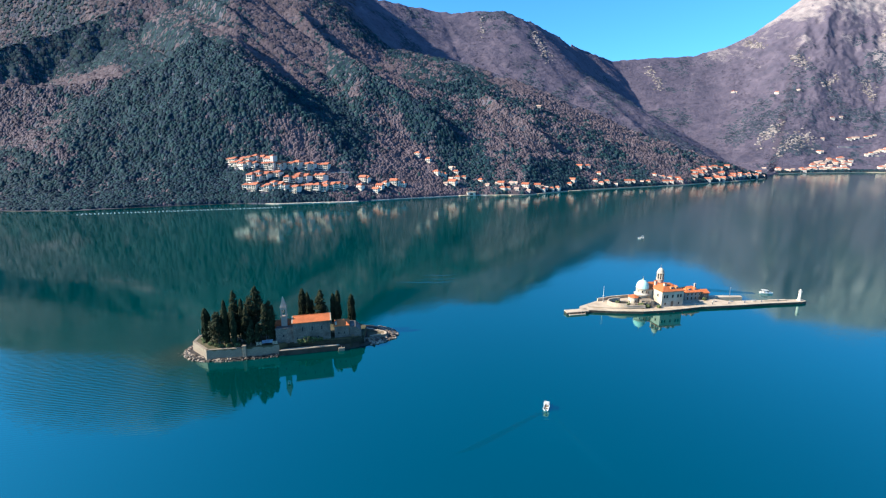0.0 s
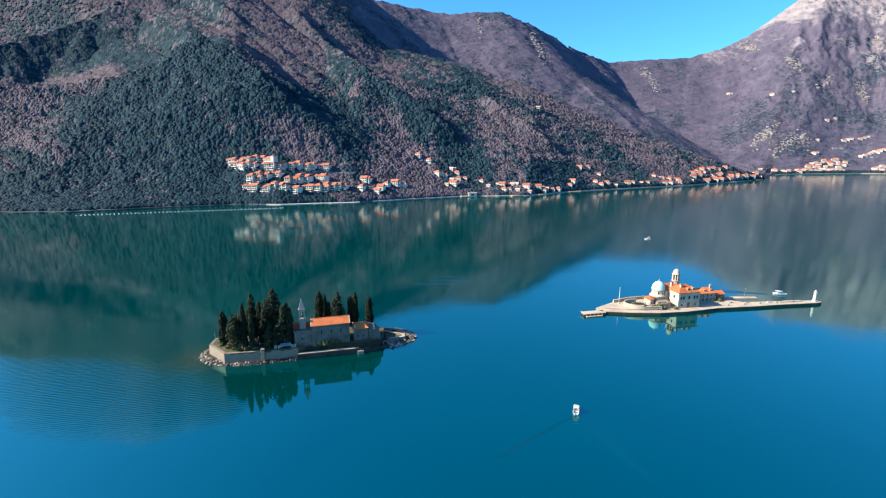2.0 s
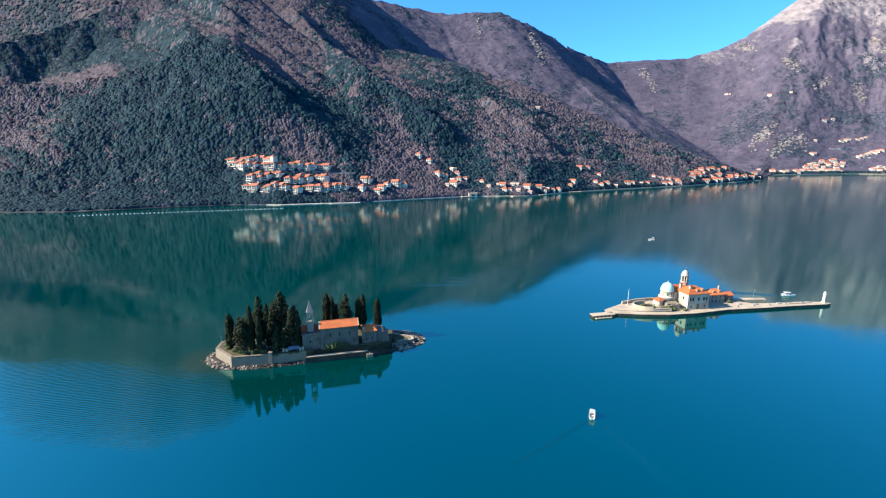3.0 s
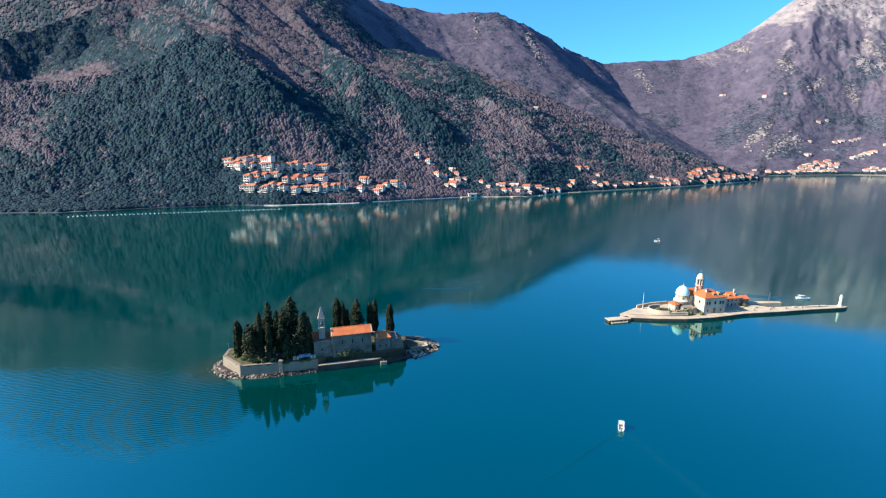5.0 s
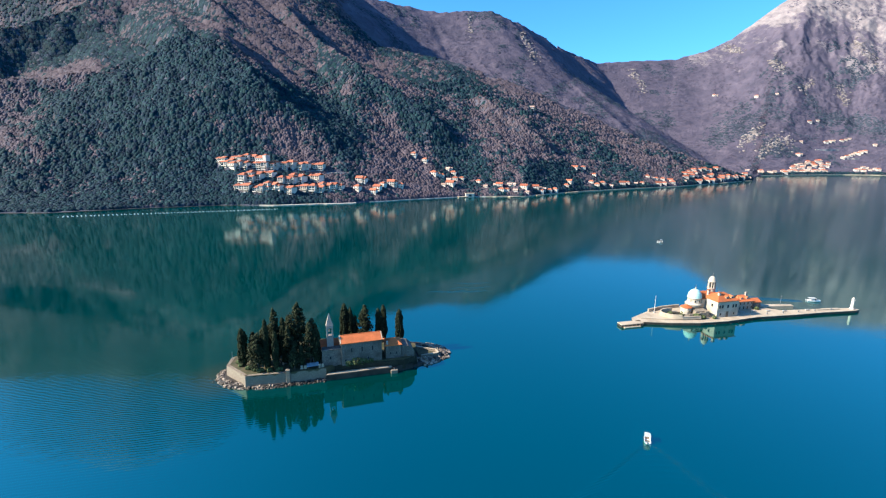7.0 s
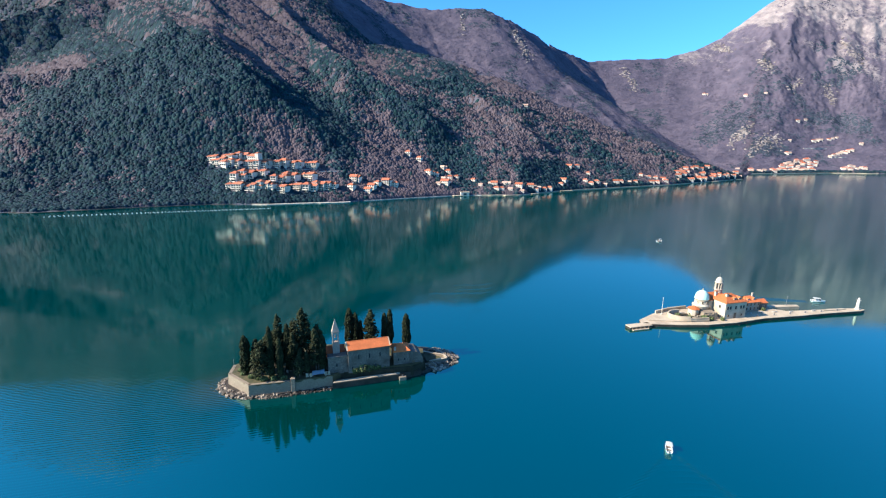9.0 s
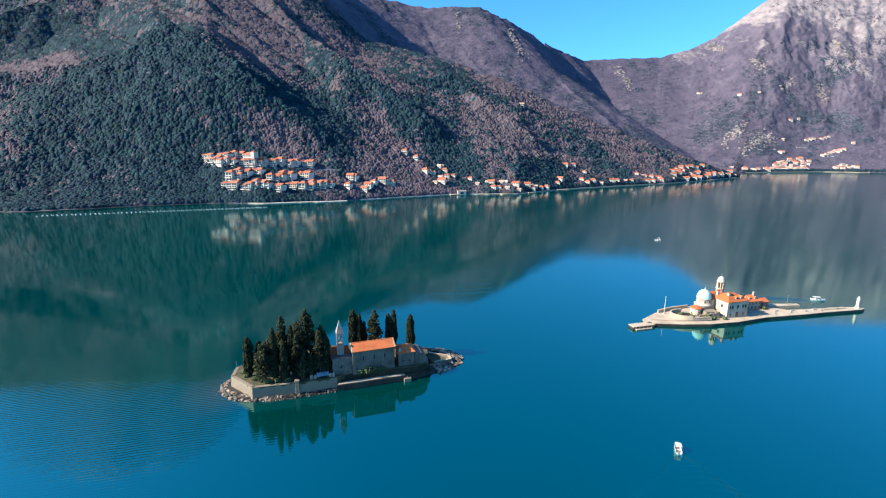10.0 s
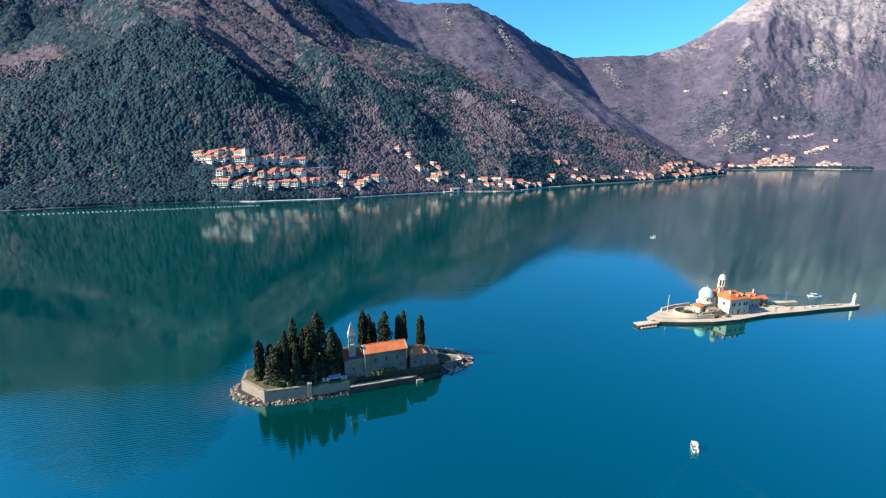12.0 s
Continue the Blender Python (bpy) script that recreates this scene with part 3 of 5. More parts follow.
def cypress(x, y, z, height, radius, seed, label):
    """A slim spindle of many small sprays round a straight trunk, broken in outline."""
    t = thing("cypress_tree", x, y, z, 0, label, "tree", "cypresses on the walled island")
    rng = np.random.default_rng(seed)
    n = int(260 + 52 * height)
    h = rng.random(n)
    girth = np.minimum(1, 0.55 + 2.2 * h) * np.sqrt(np.clip(1 - h**3.2, 0.02, 1)) * (0.92 + 0.08 * np.sin(11 * h + seed))
    a = rng.uniform(0, 6.28, n)
    lump = 1 + 0.1 * np.sin(3 * a + 9 * h + seed) + rng.uniform(-0.12, 0.12, n)
    r = radius * girth * lump * np.sqrt(rng.uniform(0.35, 1, n))
    pos = np.stack([r * np.cos(a), r * np.sin(a), 0.7 + h * (height - 0.9)], -1)
    size = rng.uniform(0.16, 0.31, n) * (0.55 + 0.45 * np.minimum(1, radius))
    crown = new("crown", clump_mesh("crown", pos, size, CYPRESS, 1.7, seed))
    crown.parent = t
    part("trunk", trunk_mesh(bmesh.new(), height * 0.9, 0.16, 0, seed), BARK, t)
    return t


def pine(x, y, z, height, radius, seed, label):
    """A broad conifer with uneven tiers of needle clumps on limbs."""
    t = thing("pine_tree", x, y, z, 0, label, "tree", "pines on the walled island")
    rng = np.random.default_rng(seed)
    pos, size = [], []
    tiers = int(26 + 7 * radius)
    for k in range(tiers):
        h = 0.16 + 0.84 * (k + rng.random()) / tiers
        girth = radius * (1 - h**2.2) ** 0.8 * min(1, 0.5 + h * 1.6) + 0.3
        a0, reach = rng.uniform(0, 6.28), girth * rng.uniform(0.55, 1.15)
        for _ in range(30):
            d = rng.random() ** 0.6 * reach
            a = a0 + rng.normal(0, 0.55)
            pos.append((d * math.cos(a), d * math.sin(a), h * height + 0.15 * d + rng.normal(0, 0.3)))
            size.append(rng.uniform(0.2, 0.4))
    crown = new("crown", clump_mesh("crown", pos, size, PINE, 0.75, seed))
    crown.parent = t
    part("trunk", trunk_mesh(bmesh.new(), height * 0.92, 0.24, 9, seed), BARK, t)
    return t


def shrub(x, y, z, radius, seed, label="rounded green evergreen shrub by the church wall"):
    t = thing("shrub", x, y, z, 0, label, "shrub", "shrubs below the church")
    rng = np.random.default_rng(seed)
    n = 160
    d = rng.normal(0, 1, (n, 3))
    d /= np.linalg.norm(d, axis=1)[:, None]
    pos = d * rng.uniform(0.4, 1, (n, 1)) ** 0.5 * np.array([radius, radius * 0.8, radius * 0.75]) + np.array([0, 0, radius * 0.55])
    crown = new("crown", clump_mesh("crown", pos, rng.uniform(0.16, 0.34, n), SHRUB, 0.9, seed))
    crown.parent = t
    part("stem", trunk_mesh(bmesh.new(), radius * 0.8, 0.08, 4, seed), BARK, t)


# ---------------------------------------------------------------- walled church island
def ragged(outline, steps, amount, seed):
    """The outline with more points, pushed in and out by chance."""
    rng = random.Random(seed)
    out = []
    for (x0, y0), (x1, y1) in zip(outline, outline[1:] + outline[:1]):
        for k in range(steps):
            t = k / steps
            out.append((x0 + (x1 - x0) * t + rng.uniform(-amount, amount), y0 + (y1 - y0) * t + rng.uniform(-amount, amount)))
    return out


SHORE = [(-77.0, 141.6), (-74.4, 137.8), (-70.2, 135.2), (-64, 134.6), (-57, 135.7), (-50, 138.2), (-42, 140.6), (-36, 142.2), (-26.4, 144.8), (-18.4, 146.2),
         (-13.4, 148.6), (-7.6, 152.4), (-3.4, 156), (0.4, 159.6), (-2.5, 165.5), (-9, 168.5), (-18, 170), (-34, 170.5), (-52, 168), (-68, 160), (-75.8, 150)]
WALLED = [(-75.2, 148), (-74.4, 142.0), (-65.2, 134.9), (-52.8, 137.3), (-47.4, 138.9), (-40.9, 140.7)]
TERRACE = WALLED + [(-38.5, 143.6), (-22.6, 146.4), (-15.5, 147.6), (-11.5, 151), (-12, 160), (-20, 165), (-50, 164), (-68, 157)]


def island_ground():
    bm = bmesh.new()
    prism(bm, ragged(SHORE, 5, 0.45, 3), -2.0, 0.75, 0.04)
    # The wet stone's dark also stands for shade in gaps between boulders.
    single("island_rock", bm, WETROCK, "low rocky base of the walled church island", "island", kind="structure")
    bm = bmesh.new()
    prism(bm, ragged(SHORE, 5, 0.5, 9), -2.2, 0.32, 0.075)
    single("tide_line", bm, WETROCK, "dark wet tide line round the island", "shore", kind="structure")
    bm = bmesh.new()
    prism(bm, ragged(TERRACE, 1, 0.0, 4), 0.8, 4.15)
    single("terrace", bm, SOIL, "grassy terrace with dry grass behind the retaining wall", "terrace", kind="structure")


def rubble(name, label, spots, seed, lo, hi, mat=None):
    """Loose boulders lying close together, many sizes."""
    rng = np.random.default_rng(seed)
    pos = np.array(spots)
    size = lo + (hi - lo) * rng.random(len(pos)) ** 2
    ob = new(name, clump_mesh(name, pos, size, mat or ROCK, 0.62, seed, 0.45))
    tagged(ob, label, "rocks", kind="stuff")


def scatter(line, width, n, seed, z=0.25, fall=0.25):
    rng = random.Random(seed)
    lengths = [math.dist(a, b) for a, b in zip(line, line[1:])]
    out = []
    for _ in range(n):
        k = rng.choices(range(len(lengths)), lengths)[0]
        (x0, y0), (x1, y1) = line[k], line[k + 1]
        t, w = rng.random(), rng.uniform(-width, width)
        nx, ny = -(y1 - y0) / lengths[k], (x1 - x0) / lengths[k]
        out.append((x0 + (x1 - x0) * t + nx * w, y0 + (y1 - y0) * t + ny * w, z + fall * w + rng.uniform(-0.1, 0.1)))
    return out


def wall_run(name, line, z0, z1, thick, mat, label, cap=0.0, cap_mat=None, category="wall", lean=0.15):
    """A masonry wall along a line in plan, battered at its foot, with a coping."""
    t = thing(name, *line[0], z0, 0, label, category, kind="structure")
    ox, oy = line[0]
    for (x0, y0), (x1, y1) in zip(line, line[1:]):
        d = math.dist((x0, y0), (x1, y1))
        a = math.atan2(y1 - y0, x1 - x0)
        bm = bmesh.new()
        n = max(2, int(d / 1.2))
        rng = random.Random(int(x0 * 7 + y0))
        rows = []
        for k in range(n + 1):
            x = d * k / n + (0.12 if k == 0 else -0.12 if k == n else 0) * -1
            w = rng.uniform(-0.07, 0.07)
            rows.append([bm.verts.new(p) for p in ((x, -lean * (z1 - z0) * 0.5 + w, 0), (x, w * 0.5, (z1 - z0) + rng.uniform(-0.08, 0.08)),
                                                   (x, thick, (z1 - z0) + rng.uniform(-0.08, 0.08)), (x, thick, 0))])
        for p, q in zip(rows, rows[1:]):
            for i in range(4):
                bm.faces.new((p[i], p[(i + 1) % 4], q[(i + 1) % 4], q[i]))
        bm.faces.new(rows[0][::-1])
        bm.faces.new(rows[-1])
        bmesh.ops.recalc_face_normals(bm, faces=bm.faces)
        ob = part("wall_face", bm, mat, t)
        ob.matrix_basis = pose(x0 - ox, y0 - oy, 0, 0, 0, math.degrees(a))
        if cap:
            bm = box(bmesh.new(), -0.1, d + 0.1, -0.12, thick + 0.12, z1 - z0 + 0.06, z1 - z0 + cap, 0.04)
            ob = part("coping", bm, cap_mat or PALE, t)
            ob.matrix_basis = pose(x0 - ox, y0 - oy, 0, 0, 0, math.degrees(a))
    return t


def window_at(parent, x, y, z, w, h, mat=None, frame_mat=None, turn=0.0, deep=0.12):
    """A window: stone surround standing proud, and a dark pane set back in it."""
    f = 0.14
    bm = bmesh.new()
    box(bm, -w / 2 - f, -w / 2, -0.09, 0.06, -f, h + f)
    box(bm, w / 2, w / 2 + f, -0.09, 0.06, -f, h + f)
    box(bm, -w / 2, w / 2, -0.09, 0.06, h, h + f)
    box(bm, -w / 2, w / 2, -0.13, 0.06, -f, 0)
    ob = part("window", bm, frame_mat or PALE, parent)
    ob.matrix_basis = pose(x, y, z, 0, 0, turn)
    part("pane", box(bmesh.new(), -w / 2, w / 2, -0.03, 0.02, 0, h), mat or GLASS, ob)
    return ob


def island_church():
    t = thing("church", -35.9, 142.8, 4.1, 17.0, "grey stone church with orange clay roof and slim bell tower", "church")
    part("nave_wall", gable_walls(bmesh.new(), 0, 13.6, 0, 5.9, -0.4, 7.7, 1.5), STONE, t)
    part("nave_roof", gable(bmesh.new(), 0.1, 13.5, 0, 5.9, 7.72, 1.5, 0.42, 0.2), TILE, t, "bright orange clay tiled roof")
    for x in (-0.2, 13.8):
        bm = bmesh.new()
        for s in (-1, 1):
            m = Matrix.Translation((x, 2.95 + s * 1.55, 8.5)) @ Euler((-s * math.atan2(1.5, 2.95), 0, 0)).to_matrix().to_4x4()
            bmesh.ops.create_cube(bm, size=1, matrix=m @ Matrix.Diagonal((0.36, 3.8, 0.3, 1)))
        part("gable_coping", bm, PALE, t)
    part("ridge_cap", box(bmesh.new(), 0, 13.6, 2.8, 3.1, 9.34, 9.52, 0.05), TILE, t)
    for x in (3.4, 6.9, 10.4):
        window_at(t, x, -0.01, 4.2, 0.4, 1.5, frame_mat=STONE)
    for x in (1.3, 8.9):
        window_at(t, x, -0.01, 1.1, 0.5, 0.8, frame_mat=STONE)
    # low side chapel at the tower's foot
    part("chapel_wall", box(bmesh.new(), -6.3, -0.05, 1.0, 7.6, -0.5, 5.3), STONE, t)
    bm = bmesh.new()
    for p in ([(-6.7, 4.6, 5.25), (-0.35, 4.6, 5.25), (-0.35, 7.9, 6.5), (-6.7, 7.9, 6.5)],):
        low = [bm.verts.new(q) for q in p]
        top = [bm.verts.new((q[0], q[1], q[2] + 0.2)) for q in p]
        bm.faces.new(top)
        bm.faces.new(low[::-1])
        for i in range(4):
            bm.faces.new((low[i], low[(i + 1) % 4], top[(i + 1) % 4], top[i]))
    part("chapel_roof", bm, TILE, t)
    part("chapel_parapet", box(bmesh.new(), -6.45, -0.05, 0.85, 1.35, 5.3, 5.7, 0.05), STONE, t)
    window_at(t, -3.6, 0.99, 2.2, 0.5, 0.9, frame_mat=STONE)
    part("porch_wall", box(bmesh.new(), -9.3, -6.35, 3.4, 8.2, -0.5, 4.4), STONE, t)
    bm = bmesh.new()
    gable(bm, -9.4, -6.3, 3.4, 8.2, 4.42, 1.2, 0.3, 0.18)
    part("porch_roof", bm, TILE, t)
    # bell tower
    bx, by = -3.3, 5.2
    tower = part("bell_tower", bmesh.new(), PLASTER, t, "slim square stone bell tower with a pyramid spire")
    tower.location = (bx, by, 0)
    tower.scale = (0.86, 0.86, 0.97)
    bm = box(bmesh.new(), -1.25, 1.25, -1.25, 1.25, 0, 9.3)
    bm.to_mesh(tower.data)
    bm.free()
    part("string_course", box(bmesh.new(), -1.38, 1.38, -1.38, 1.38, 9.3, 9.5), PLASTER, tower)
    for sx in (-1.0, 1.0):
        for sy in (-1.0, 1.0):
            part("belfry_pillar", box(bmesh.new(), sx - 0.25, sx + 0.25, sy - 0.25, sy + 0.25, 9.5, 12.3), PLASTER, tower)
    part("belfry_head", box(bmesh.new(), -1.25, 1.25, -1.25, 1.25, 12.3, 13.1), PLASTER, tower)
    part("cornice", box(bmesh.new(), -1.42, 1.42, -1.42, 1.42, 13.1, 13.3), PLASTER, tower)
    part("spire", lathe(bmesh.new(), [(1.85, 13.3), (1.35, 14.4), (0.1, 17.5)], 4), PLASTER, tower).rotation_euler = (0, 0, radians(45))
    part("bell", lathe(bmesh.new(), [(0.45, 10.8), (0.36, 11.1), (0.28, 11.6), (0.08, 11.8)], 10), METAL, tower)


def island_houses():
    t = thing("stone_house", -21.6, 147.6, 3.2, 13, "small stone house with an orange clay roof", "house")
    part("wall", box(bmesh.new(), 0, 5.4, 0, 6, -2.0, 5.6), STONE, t)
    part("roof", hip(bmesh.new(), 0, 5.4, 0, 6, 5.6, 1.7, 0.35, 0.25), TILE, t)
    part("chimney", box(bmesh.new(), 0.2, 0.9, 0.2, 0.9, 5.4, 7.2, 0.05), PLASTER, t)
    window_at(t, 1.6, -0.01, 2.4, 0.5, 0.8, frame_mat=STONE)
    window_at(t, 3.7, -0.01, 2.4, 0.5, 0.8, frame_mat=STONE)
    t = thing("outhouse", -16.2, 149.2, 3.0, 13, "windowless rough stone outhouse with a rounded gable", "outhouse")
    bm = bmesh.new()
    prof = [(-0.2, -1.9), (4.6, -1.9), (4.4, 2.6), (3.6, 4.0), (2.4, 4.9), (1.0, 5.2), (0, 5.2)]
    a = [bm.verts.new((x, 0, z)) for x, z in prof]
    b = [bm.verts.new((x, 6.5, z)) for x, z in prof]
    bm.faces.new(a)
    bm.faces.new(b[::-1])
    for i in range(len(prof)):
        j = (i + 1) % len(prof)
        bm.faces.new((a[j], a[i], b[i], b[j]))
    bmesh.ops.recalc_face_normals(bm, faces=bm.faces)
    part("wall", bm, STONE, t)
    part("door", box(bmesh.new(), 0.7, 1.7, -0.08, 0.02, -0.1, 1.9), WOOD, t)


def island_details():
    wall_run("retaining_wall", WALLED[:4], 0.4, 4.1, 0.8, RUBBLE, "tall warm grey stone retaining wall round the terrace", 0.12, RUBBLE, lean=0.12)
    wall_run("retaining_wall_low", WALLED[3:], 0.4, 4.0, 0.8, RUBBLE, "lower stone retaining wall beside the landing", 0.0, lean=0.12)
    t = thing("gate_pier", -52.4, 137.5, 0.5, 8, "square stone pier where two walls meet", "pier", kind="structure")
    part("shaft", box(bmesh.new(), -0.6, 0.6, -0.5, 0.7, 0, 4.3, 0.05), RUBBLE, t)
    part("cap", box(bmesh.new(), -0.7, 0.7, -0.6, 0.8, 4.3, 4.6, 0.06), RUBBLE, t)
    wall_run("garden_bank", [(-38.4, 143.2), (-30, 144.6), (-22.6, 146.0), (-15.4, 147.2), (-11.2, 150.8)], 0.7, 3.8, 0.5, SHADED_EARTH, "overgrown dark bank above the quay", 0.0)
    # landing quay and its block
    bm = bmesh.new()
    prism(bm, [(-40.6, 139.4), (-30, 142.3), (-19.1, 145.4), (-12.4, 148.6), (-13.4, 150.4), (-20.2, 147.9), (-30.6, 145.2), (-39.6, 142.6)], -1.5, 1.95)
    single("landing_quay", bm, WETROCK, "dark wet stone landing quay along the island", "quay", kind="structure")
    bm = bmesh.new()
    prism(bm, [(-40.5, 139.7), (-30, 142.6), (-19.4, 145.6), (-19.8, 146.9), (-30.4, 143.9), (-40.1, 141.1)], 1.95, 2.1)
    single("quay_paving", bm, PALE, "sunlit pale stone paving on the quay", "paving", kind="structure")
    t = thing("mooring_block", -18.6, 145.4, -1.0, 16, "square pale concrete mooring block", "mooring")
    part("block", box(bmesh.new(), -1.2, 1.2, -0.8, 0.8, 0, 2.2, 0.08), RUBBLE, t)
    part("bollard", lathe(bmesh.new(), [(0.16, 2.2), (0.12, 2.5), (0.2, 2.6), (0.14, 2.7)], 8), METAL, t)
    # low courtyard walls out towards the point
    wall_run("courtyard_wall", [(-12.4, 162.5), (-4.6, 159.6), (-3.6, 157.4), (-9.6, 155.2)], 0.8, 1.9, 0.5, RUBBLE, "low pale courtyard wall at the rocky point", 0.12)
    bm = bmesh.new()
    prism(bm, [(-12.2, 162), (-5.2, 159.2), (-4.4, 157.6), (-10.5, 155.4)], 1.0, 1.3)
    single("courtyard", bm, SOIL, "dry grassy courtyard floor at the point", "courtyard", kind="structure")
    t = thing("round_enclosure", -9.4, 152.6, 1.0, 0, "curved low stone enclosure on the shore", "wall")
    bm = bmesh.new()
    inner, outer = [], []
    for k in range(13):
        a = radians(-30 + 260 * k / 12)
        inner.append((2.0 * math.cos(a), 1.3 * math.sin(a)))
        outer.append((2.4 * math.cos(a), 1.7 * math.sin(a)))
    prism(bm, outer + inner[::-1], 0, 0.6)
    part("wall", bm, RUBBLE, t)
    # things on the terrace edge
    t = thing("tarpaulin_shelter", -45.2, 140.7, 4.15, 15, "low shelter under a faded blue tarpaulin", "shelter")
    bm = bmesh.new()
    for k in range(2):
        face(bm, [(-1.9 + 1.9 * k, -0.9, 0.8 + 0.15 * k), (0.0 + 1.9 * k, -0.9, 0.95 - 0.1 * k), (0.0 + 1.9 * k, 1.2, 1.35), (-1.9 + 1.9 * k, 1.2, 1.3)])
    bmesh.ops.solidify(bm, geom=bm.faces[:], thickness=0.06)
    part("tarpaulin", bm, TARP, t)
    for x in (-1.4, 1.4):
        for y in (-0.8, 0.9):
            part("pole", box(bmesh.new(), x - 0.05, x + 0.05, y - 0.05, y + 0.05, -0.1, 0.85 if y < 0 else 1.2), WOOD, t)
    rng = random.Random(8)
    for k, (x, y) in enumerate(((-48.6, 139.9), (-47.4, 140.0), (-42.9, 141.0), (-42.0, 141.3))):
        t = thing("stone_stack", x, y, 4.15, rng.uniform(0, 90), "stack of pale cut stone blocks on the terrace", "stones", "stone stacks")
        for j in range(3):
            w = rng.uniform(0.3, 0.5)
            part("block", box(bmesh.new(), -w, w, -0.3, 0.3, 0.4 * j, 0.4 * j + 0.38, 0.04), PALE, t)
    for k in range(14):
        x, y = rng.uniform(-62, -50), rng.uniform(140, 145)
        t = thing("gravestone", x, y, 4.1, rng.uniform(-20, 20), "small pale gravestone under the trees", "gravestone", "gravestones under the trees")
        part("slab", box(bmesh.new(), -0.35, 0.35, -0.08, 0.08, 0, rng.uniform(0.6, 1.1), 0.04), PALE, t)
        part("plinth", box(bmesh.new(), -0.45, 0.45, -0.2, 0.2, -0.05, 0.15), STONE, t)
    t = thing("iron_cross", -74.3, 146.2, 4.7, 0, "thin iron pole on the wall corner", "pole")
    part("pole", box(bmesh.new(), -0.06, 0.06, -0.06, 0.06, -0.6, 2.6), METAL, t)
    rubble("shore_boulders", "sunlit boulders along the foot of the wall", scatter([(-77.6, 146), (-77, 141), (-74.4, 138), (-70, 135.6), (-64, 134.8), (-57, 135.8)], 1.15, 620, 21, 0.36, 0.42), 21, 0.14, 0.66)
    rubble("front_rubble", "dark rubble and stones at the waterline", scatter([(-60, 134.9), (-50, 137.3), (-41, 139.9)], 1.3, 420, 22, 0.25, 0.4), 22, 0.14, 0.6, WETROCK)
    rubble("pale_stones", "scattered pale stones below the wall", scatter([(-60, 135.2), (-50, 137.8), (-41, 140.4)], 0.7, 90, 27, 0.45, 0.3), 27, 0.12, 0.42)
    rubble("point_boulders", "tumbled boulders on the rocky point", scatter([(-9, 152.4), (-4, 156), (-0.6, 159.6), (-3, 164.5), (-9, 167.5)], 2.4, 1200, 23, 0.62, 0.25), 23, 0.16, 0.75)
    rubble("shoals", "submerged stones just breaking the surface", scatter([(-82, 142), (-77, 136), (-70, 133.8)], 1.2, 40, 24, -0.25, 0.1), 24, 0.2, 0.55, WETROCK)


island_ground()
island_church()
island_houses()
island_details()
SLIM = "tall slim dark green cypress on the terrace"
for k, (x, y, h, r) in enumerate(((-68.4, 141.8, 13.4, 1.75), (-59.5, 139.2, 17.6, 1.1), (-56.4, 138.6, 14.0, 1.0), (-55.4, 143.6, 16.6, 1.15),
                                  (-50.8, 141.2, 9.4, 0.85), (-48.7, 140.8, 8.2, 0.8), (-44.3, 143.4, 13.1, 1.4))):
    cypress(x, y, 4.1, h, r, 100 + k, SLIM)
for k, (x, y, h, r) in enumerate(((-38.8, 162.3, 14.9, 1.9), (-36.6, 162.2, 13.3, 1.5), (-34.8, 162.1, 10.3, 0.95), (-26.2, 162.8, 12.9, 1.1), (-24.2, 163, 14.2, 1.35),
                                  (-18.1, 161.2, 13.2, 1.65))):
    cypress(x, y, 4.1, h, r, 120 + k, "tall dark cypress standing behind the church")
for k, (x, y, h, r) in enumerate(((-62.4, 138.6, 12.6, 3.6), (-58.3, 144.0, 19.4, 2.1), (-51.6, 147.4, 19.7, 4.8), (-61.3, 141.6, 13.5, 2.0), (-53.5, 143.0, 13.2, 2.1),
                                  (-46.4, 143.0, 14.8, 2.4), (-31.1, 161.5, 14.3, 3.0), (-65.5, 143.5, 11.0, 2.2), (-58.0, 145.5, 13.5, 2.6), (-47.0, 148.5, 14.0, 2.8), (-55.5, 149.5, 14.5, 3.0), (-61.0, 147.0, 12.5, 2.8), (-51.0, 140.0, 7.0, 1.5))):
    pine(x, y, 4.1, h, r, 140 + k, "broad dark pine among the island's cypresses")
for k, (x, y, r) in enumerate(((-34.0, 141.6, 1.7), (-31.6, 142.6, 2.3), (-29.4, 143.2, 1.8), (-27.2, 143.8, 2.0), (-24.9, 144.7, 1.2), (-69.5, 140.4, 1.0), (-66.0, 138.2, 1.2), (-61.5, 136.6, 1.4), (-58.6, 136.9, 1.2),
                              (-55.6, 137.3, 1.3), (-63.6, 137.4, 1.3), (-71.2, 142.6, 1.0))):
    shrub(x, y + (2.3 if k < 5 else 1.2), 3.6 if k < 5 else 4.1, r * (1.05 if 0 < k < 3 else 0.8), 160 + k)


# ---------------------------------------------------------------- quay island with the domed church
QUAY = [(87.6, 189.9), (100, 188.7), (112.6, 188.7), (126.5, 191), (142.7, 196), (163.4, 199.3), (179.3, 202.4), (196.7, 205), (199.4, 206.3), (199.3, 208.6),
        (186.7, 208.0), (170, 206.0), (160, 205.4), (155.6, 208), (154.4, 213), (136, 213.8), (118, 211.5), (103, 206.5), (94.6, 202.6), (84.4, 194.6), (83.6, 191.6)]


